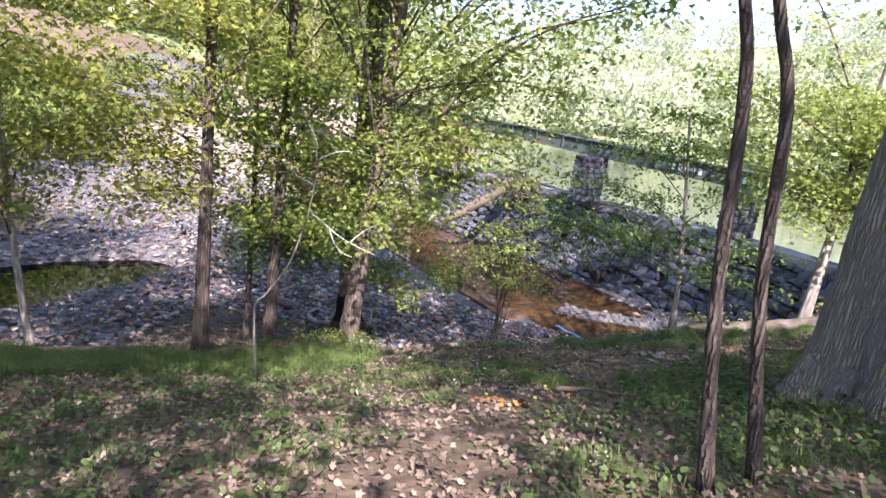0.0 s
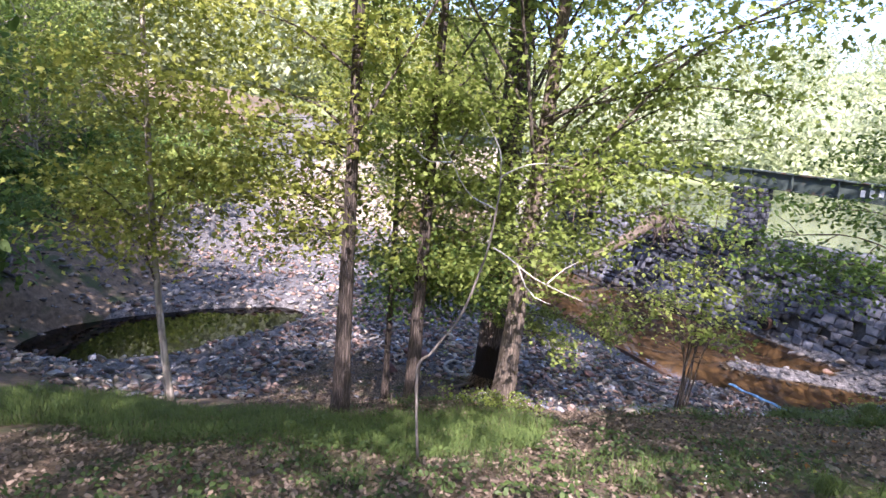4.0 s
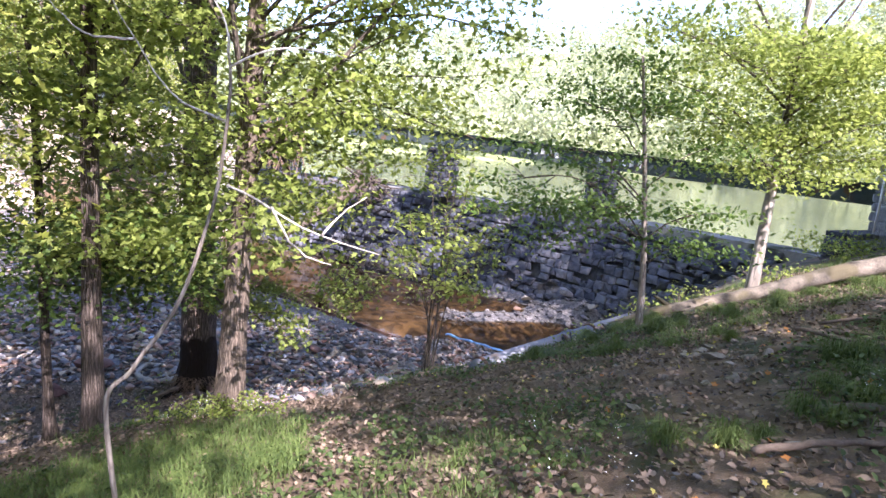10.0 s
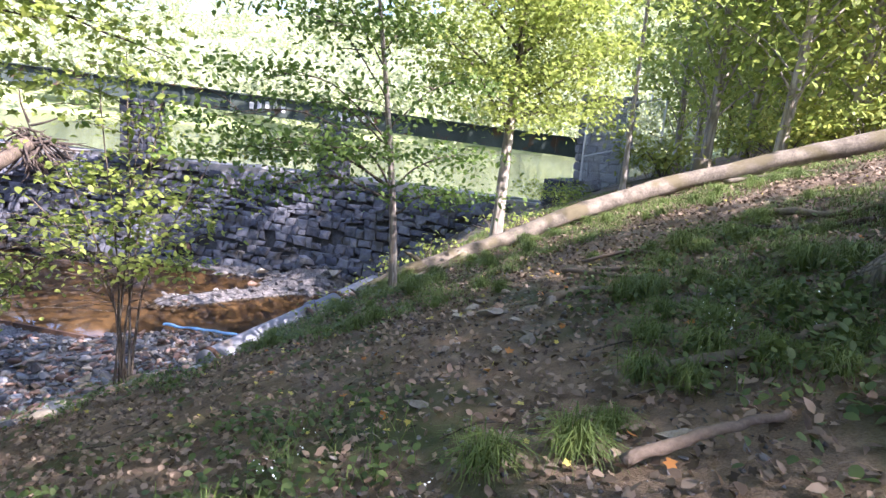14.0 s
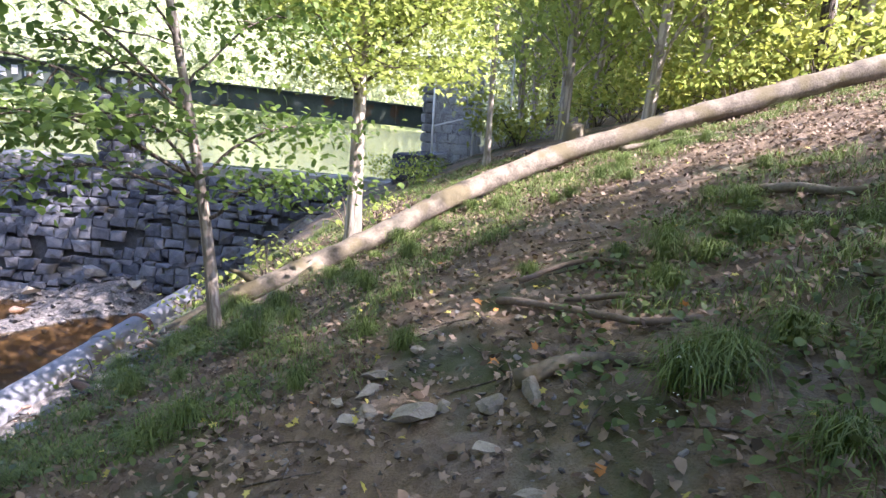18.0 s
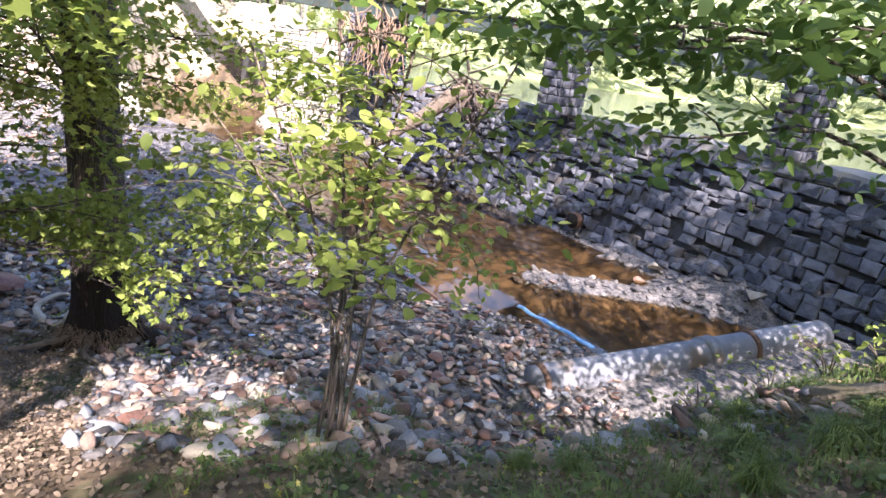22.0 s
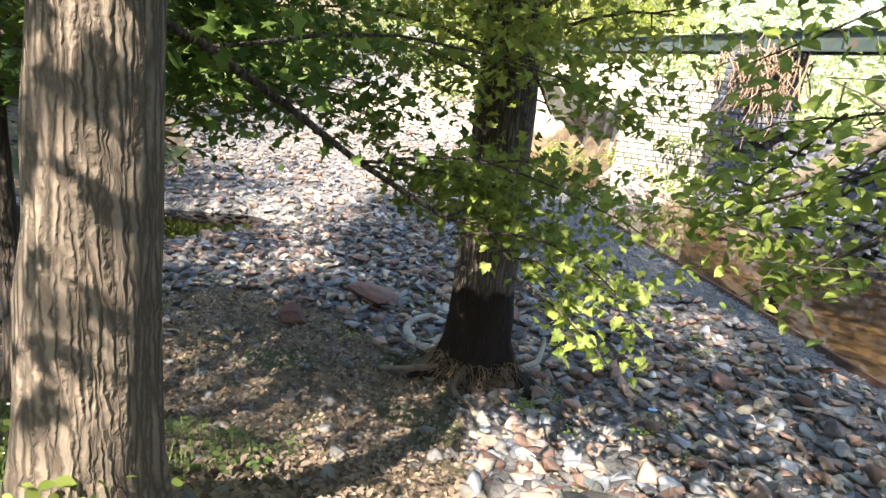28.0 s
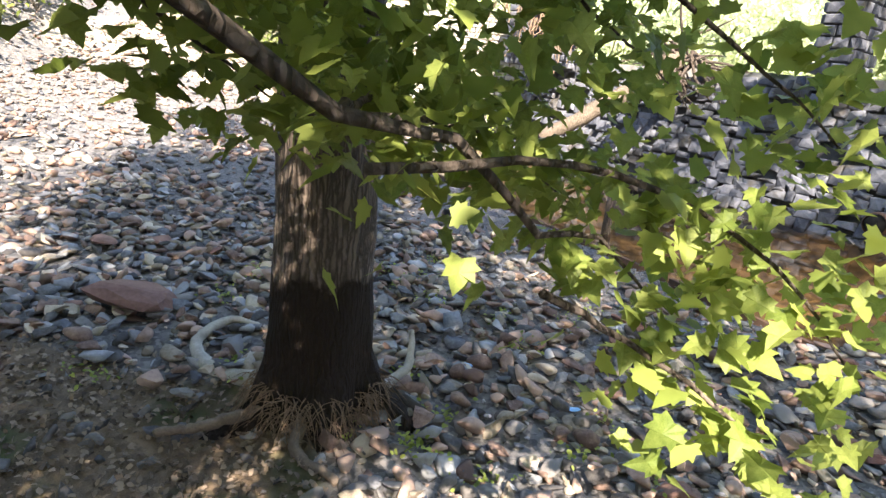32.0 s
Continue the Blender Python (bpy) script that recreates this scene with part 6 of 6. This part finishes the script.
stone_field("bank_stones", 900, (-26, -14, 6, 26), 0.12, 0.5, lambda x, y: (x < -17.0 - 0.3 * (y - 16)) & (x > -21.5 - 0.3 * (y - 16)), "dark rough stones on the shaded bank", M_STONES[2], 26, 0.15, 1)
stone_field("shelf_stones", 620, (3, 13, 17, 29), 0.10, 0.45, lambda x, y: (land(x, y) > WATER - 0.12) & ((crest_x(y) - x < 3.2) | (np.abs(y - 23.4) < 1.2)) & (crest_x(y) - x > 1.0), "flat grey rubble below the dam", M_STONES[2], 23)
stone_field("mulch_stones", 520, (-8.5, -2, 11.5, 16.8), 0.06, 0.28, lambda x, y: mulchy(x, y) > 0.4, "dark stones half sunk in leafy ground", M_STONES[2], 25)
stone_field("path_gravel", 2600, (-1.5, 6, 4, 12.5), 0.012, 0.075, lambda x, y: np.abs(y - (4.2 + 0.95 * x + 0.06 * x * x)) < 1.6, "small loose stones in the trodden path", M_STONES[2], 24)


# ---------------------------------------------------------------- grass, weeds, litter
def blades(name, xy, h, mat, label, seed):
    r3 = np.random.default_rng(seed)
    n = len(xy)
    z = rough_land(xy[:, 0], xy[:, 1])
    a = r3.uniform(0, 6.28, n)
    hh = h * r3.uniform(0.5, 1.3, n)
    lean = r3.uniform(0.6, 1.7, n)
    d = np.stack([np.cos(a), np.sin(a), 0 * a], -1)
    side = np.stack([-np.sin(a), np.cos(a), 0 * a], -1) * 0.0032
    b = np.stack([xy[:, 0], xy[:, 1], z - 0.01], -1)
    m = b + d * (lean * hh * 0.35)[:, None] + np.array((0, 0, 1)) * (hh * 0.7)[:, None]
    t = b + d * (lean * hh * 0.95)[:, None] + np.array((0, 0, 1)) * (hh * np.maximum(0.12, 1.0 - 0.5 * lean))[:, None]
    v = np.stack([b - side, b + side, m + side * 0.8, m - side * 0.8, t], 1)
    me = bpy.data.meshes.new(name)
    base = np.arange(n) * 5
    loops = np.stack([base, base + 1, base + 2, base + 3, base + 3, base + 2, base + 4], -1).ravel()
    me.vertices.add(n * 5)
    me.vertices.foreach_set("co", v.astype(np.float32).ravel())
    me.loops.add(n * 7)
    me.loops.foreach_set("vertex_index", loops.astype(np.int32))
    me.polygons.add(2 * n)
    starts = np.stack([np.arange(n) * 7, np.arange(n) * 7 + 4], -1).ravel()
    me.polygons.foreach_set("loop_start", starts.astype(np.int32))
    me.update(calc_edges=True)
    me.materials.append(mat)
    return tagged(new(name, me), label, "grass", kind="stuff")


r2 = np.random.default_rng(14)


def on_path(x, y):
    """Below 1 on the trodden line."""
    line = np.interp(y, (-3, 1, 4.5, 7, 8.6, 10, 12, 14), (0.9, 0.2, 0.9, 2.6, 3.0, 0.6, -1.6, -2.4))
    up = np.abs(y - np.interp(x, (3.0, 4.3, 5.5, 8.4, 11.0), (7.6, 8.3, 8.7, 7.9, 6.4))) / 0.7 + 3.0 * ((x < 2.8) | (x > 11.2))
    return np.minimum(np.abs(x - line) / np.interp(y, (0, 5, 8, 12), (0.6, 0.8, 1.2, 1.3)), up)


def field(n, box2, keep):
    x, y = r2.uniform(box2[0], box2[1], n), r2.uniform(box2[2], box2[3], n)
    k = keep(x, y)
    return np.stack([x[k], y[k]], -1)


def clumped(n, box2, keep, per=40, spread=0.10):
    c = field(n // per * 3, box2, keep)[: n // per]
    p = np.repeat(c, per, 0) + r2.normal(size=(len(c) * per, 2)) * spread
    return p


dry = lambda x, y: bank(x, y) > land(x, y) - 0.04
blades("bank_grass", field(42000, (-10, -1.0, 5.2, 10.6), lambda x, y: dry(x, y) & (np.abs(y - (8.0 + 0.18 * (x + 4))) < 1.5 + 0.3 * np.sin(2 * x))), 0.22, M_GRASS, "thick soft green grass on the bank edge", 1)
blades("slope_grass", clumped(46000, (2.6, 13, 3.0, 14.5), lambda x, y: dry(x, y) & (on_path(x, y) > 1.15) & (np.sin(1.3 * x + 0.9 * y) + np.sin(2.1 * y - x) > -0.9)), 0.13, M_GRASS, "tufts of drooping grass on the slope", 2)
blades("path_side_grass", clumped(6500, (-4, 3.4, -1.5, 8), lambda x, y: (on_path(x, y) > 1.0) & (np.sin(1.7 * x) + np.cos(1.9 * y) > -0.2)), 0.15, M_GRASS, "short grass tufts beside the path", 3)
blades("toe_grass", clumped(5000, (-4.5, 6, 10.5, 14.5), lambda x, y: dry(x, y) & (on_path(x, y) > 0.9)), 0.17, M_GRASS, "thin grass at the foot of the bank", 4)


def tuft_mesh(seed, n=230):
    """A soft tuft: long fine blades that rise from one root and droop outwards."""
    r3 = np.random.default_rng(seed)
    verts, faces = [], []
    for i in range(n):
        a, reach, up = r3.uniform(0, 6.28), r3.uniform(0.08, 0.34), r3.uniform(0.10, 0.26)
        d, w = np.array((math.cos(a), math.sin(a), 0)), np.array((-math.sin(a), math.cos(a), 0)) * 0.0028
        b = np.array((r3.normal() * 0.05, r3.normal() * 0.05, -0.02))
        p = [b, b + d * reach * 0.35 + np.array((0, 0, up)), b + d * reach * 0.8 + np.array((0, 0, up * 0.85)), b + d * reach * 1.15 + np.array((0, 0, up * 0.25))]
        k = len(verts)
        verts += [p[0] - w, p[0] + w, p[1] - w, p[1] + w, p[2] - w * 0.7, p[2] + w * 0.7, p[3]]
        faces += [(k, k + 1, k + 3, k + 2), (k + 2, k + 3, k + 5, k + 4), (k + 4, k + 5, k + 6)]
    return np.array(verts), faces


TUFTS = [tuft_mesh(400 + i) for i in range(5)]
r4 = np.random.default_rng(77)
tuft_spots = [(3.85, 6.95), (3.95, 6.8), (4.15, 6.85), (3.04, 6.23), (4.05, 6.23), (2.91, 5.8), (4.6, 5.93), (7.12, 7.44), (5.48, 8.46), (4.28, 8.76), (1.75, 5.77), (2.56, 5.97), (2.89, 5.45), (2.78, 5.15), (2.57, 5.71), (1.48, 6.03), (2.04, 5.79), (3.3, 5.9), (3.5, 6.4), (3.75, 5.75), (4.3, 6.6)]
while len(tuft_spots) < 120:
    x, y = r4.uniform(2.4, 11.5), r4.uniform(4.6, 12.6)
    if bank(x, y) > land(x, y) - 0.04 and on_path(x, y) > 1.2 and r4.random() < math.exp(-0.16 * abs(x - 4.5)):
        tuft_spots.append((x, y))
TV, TF, base = [], [], 0
for x, y in tuft_spots:
    co, faces = TUFTS[int(r4.integers(5))]
    a, s = r4.uniform(0, 6.28), r4.uniform(0.5, 0.95)
    c, sn = math.cos(a) * s, math.sin(a) * s
    TV.append(np.stack([co[:, 0] * c - co[:, 1] * sn + x, co[:, 0] * sn + co[:, 1] * c + y, co[:, 2] * s * r4.uniform(0.8, 1.1) + gz(x, y)], -1))
    TF += [tuple(v + base for v in f) for f in faces]
    base += len(co)
tuft_me = bpy.data.meshes.new("grass_tufts")
tuft_me.from_pydata(np.concatenate(TV).tolist(), [], TF)
tuft_me.materials.append(M_GRASS)
tagged(new("grass_tufts", tuft_me), "soft drooping tufts of fine green grass beside the path", "grass", kind="stuff")


def low_plants(name, xy, size, mat, shape, label, seed, top=0.13, tilt=0.4):
    z = rough_land(xy[:, 0], xy[:, 1])
    p = np.stack([xy[:, 0], xy[:, 1], z + 0.02 + np.random.default_rng(seed).uniform(0, top, len(xy))], -1)
    return tagged(new(name, leaf_mesh(name, p, size, mat, shape, seed, tilt)), label, "plants", kind="stuff")


low_plants("ground_weeds", np.concatenate([clumped(17000, (-5, 6.5, -2, 8.5), lambda x, y: (on_path(x, y) > 0.8), 14, 0.10), clumped(3000, (-4.5, 5, 9, 14), lambda x, y: dry(x, y) & (on_path(x, y) > 0.8), 14, 0.10)]), 0.055, M_WEED, OVAL, "low broad-leaved weeds on the bank", 15)
low_plants("bed_weeds", clumped(1200, (-6, 0, 16, 21), lambda x, y: ~dry(x, y), 40, 0.12), 0.05, M_LEAF, OVAL, "small green weeds among the stones", 16, 0.08)
def littered(x, y):
    return dry(x, y) & ((on_path(x, y) > 1.0) | (r2.random(len(x)) < 0.75))


low_plants("fallen_leaves", np.concatenate([field(46000, (-7, 14, -2.5, 14), littered), field(5000, (-9, 0, 11.5, 16.8), lambda x, y: mulchy(x, y) > 0.4)]), 0.056, M_LITTER, STAR, "brown fallen leaves strewn over the ground", 17, 0.02, 0.4)
low_plants("dry_leaves", np.concatenate([field(56000, (-7, 14, -2.5, 14), littered), field(14000, (-9, 0, 11.5, 16.8), lambda x, y: mulchy(x, y) > 0.4)]), 0.062, M_LITTER, LEAFLET, "curled dry leaf scraps covering the soil", 170, 0.02, 0.5)
low_plants("yellow_leaves", field(520, (0.5, 9, 4.0, 12.5), dry), 0.05, M_FADED, STAR, "scattered yellow fallen leaves on the slope", 173, 0.03, 0.35)
low_plants("orange_leaves", np.concatenate([clumped(36, (0.9, 1.35, 4.7, 5.1), dry, 12, 0.07), field(40, (1.5, 7, 5.0, 10.5), dry)]), 0.07, M_ORANGE, STAR, "few orange fallen leaves among brown litter", 174, 0.03, 0.35)
low_plants("maple_foot_weeds", clumped(900, (-2.8, -1.3, 10.2, 11.3), lambda x, y: x < 5, 24, 0.10), 0.05, M_LEAF, OVAL, "fresh green weeds round the maple's foot", 171, 0.3, 0.5)
low_plants("oak_foot_weeds", clumped(1700, (2.4, 4.2, 3.0, 6.2), lambda x, y: on_path(x, y) > 0.8, 20, 0.12), 0.055, M_WEED, OVAL, "broad-leaved weeds below the oak", 172, 0.2, 0.5)
low_plants("flower_heads", np.concatenate([clumped(160, (0.5, 4.5, 2.5, 7.5), lambda x, y: on_path(x, y) > 0.8, 10, 0.04), clumped(300, (-2.9, -1.3, 10.2, 11.6), lambda x, y: x < 5, 10, 0.04)]), 0.014, M_WHITE, KITE, "tiny white wild flowers", 18, 0.34)


def twig_litter():
    g = Geo()
    r3 = np.random.default_rng(19)
    for i in range(420):
        x, y = r3.uniform(-5, 6.5), r3.uniform(-1, 15.5)
        a, l = r3.uniform(0, 6.28), r3.uniform(0.1, 0.45)
        s = np.array(on_ground(x, y, 0.015))
        e = np.array(on_ground(x + l * math.cos(a), y + l * math.sin(a), 0.02))
        tube(g, bend([s, 0.5 * (s + e) + r3.normal(size=3) * 0.015, e], 5), np.linspace(0.007, 0.003, 6)[: len(bend([s, s, e], 5))], 4, cap=False)
    return g.mesh("twig_litter", M_TWIG)


tagged(new("twig_litter", twig_litter()), "scattered dead twigs on the ground", "twigs", kind="stuff")

strip = Geo()
edge = bend([(3.72, 21.1), (4.1, 20.66), (4.46, 20.28), (4.85, 19.86), (5.19, 19.4)], 16, 0.02, 3)
side = np.array((0.75, 0.66)) * 0.075
rows = []
for k, (x, y) in enumerate(edge):
    z = max(WATER, gz(x, y)) + 0.05 + 0.02 * math.sin(k * 1.3)
    rows += [(x - side[0], y - side[1], z), (x, y, z + 0.045 + 0.02 * math.sin(k)), (x + side[0], y + side[1], z + 0.01), (x, y, z - 0.02)]
strip.add(rows, [(4 * k + j, 4 * k + (j + 1) % 4, 4 * k + 4 + (j + 1) % 4, 4 * k + 4 + j) for k in range(len(edge) - 1) for j in range(4)])
tagged(new("plastic_strip", strip.mesh("plastic_strip", M_PLASTIC)), "crumpled strip of bright blue plastic sheet at the water's edge", "litter")
for x, y, s in ((-2.4, 17.9, 0.3), (-5.2, 19.6, 0.45), (-1.3, 17.4, 0.2)):
    ob = new("plastic_scrap", ROCKS[0].copy())
    ob.data.materials[0] = M_PLASTIC
    ob.location, ob.scale, ob.rotation_euler = (x, y, gz(x, y) + 0.09), (s, s * 0.7, s * 0.25), (0.1, 0, 0.6)
    tagged(ob, "scrap of pale blue plastic among the stones", "litter")
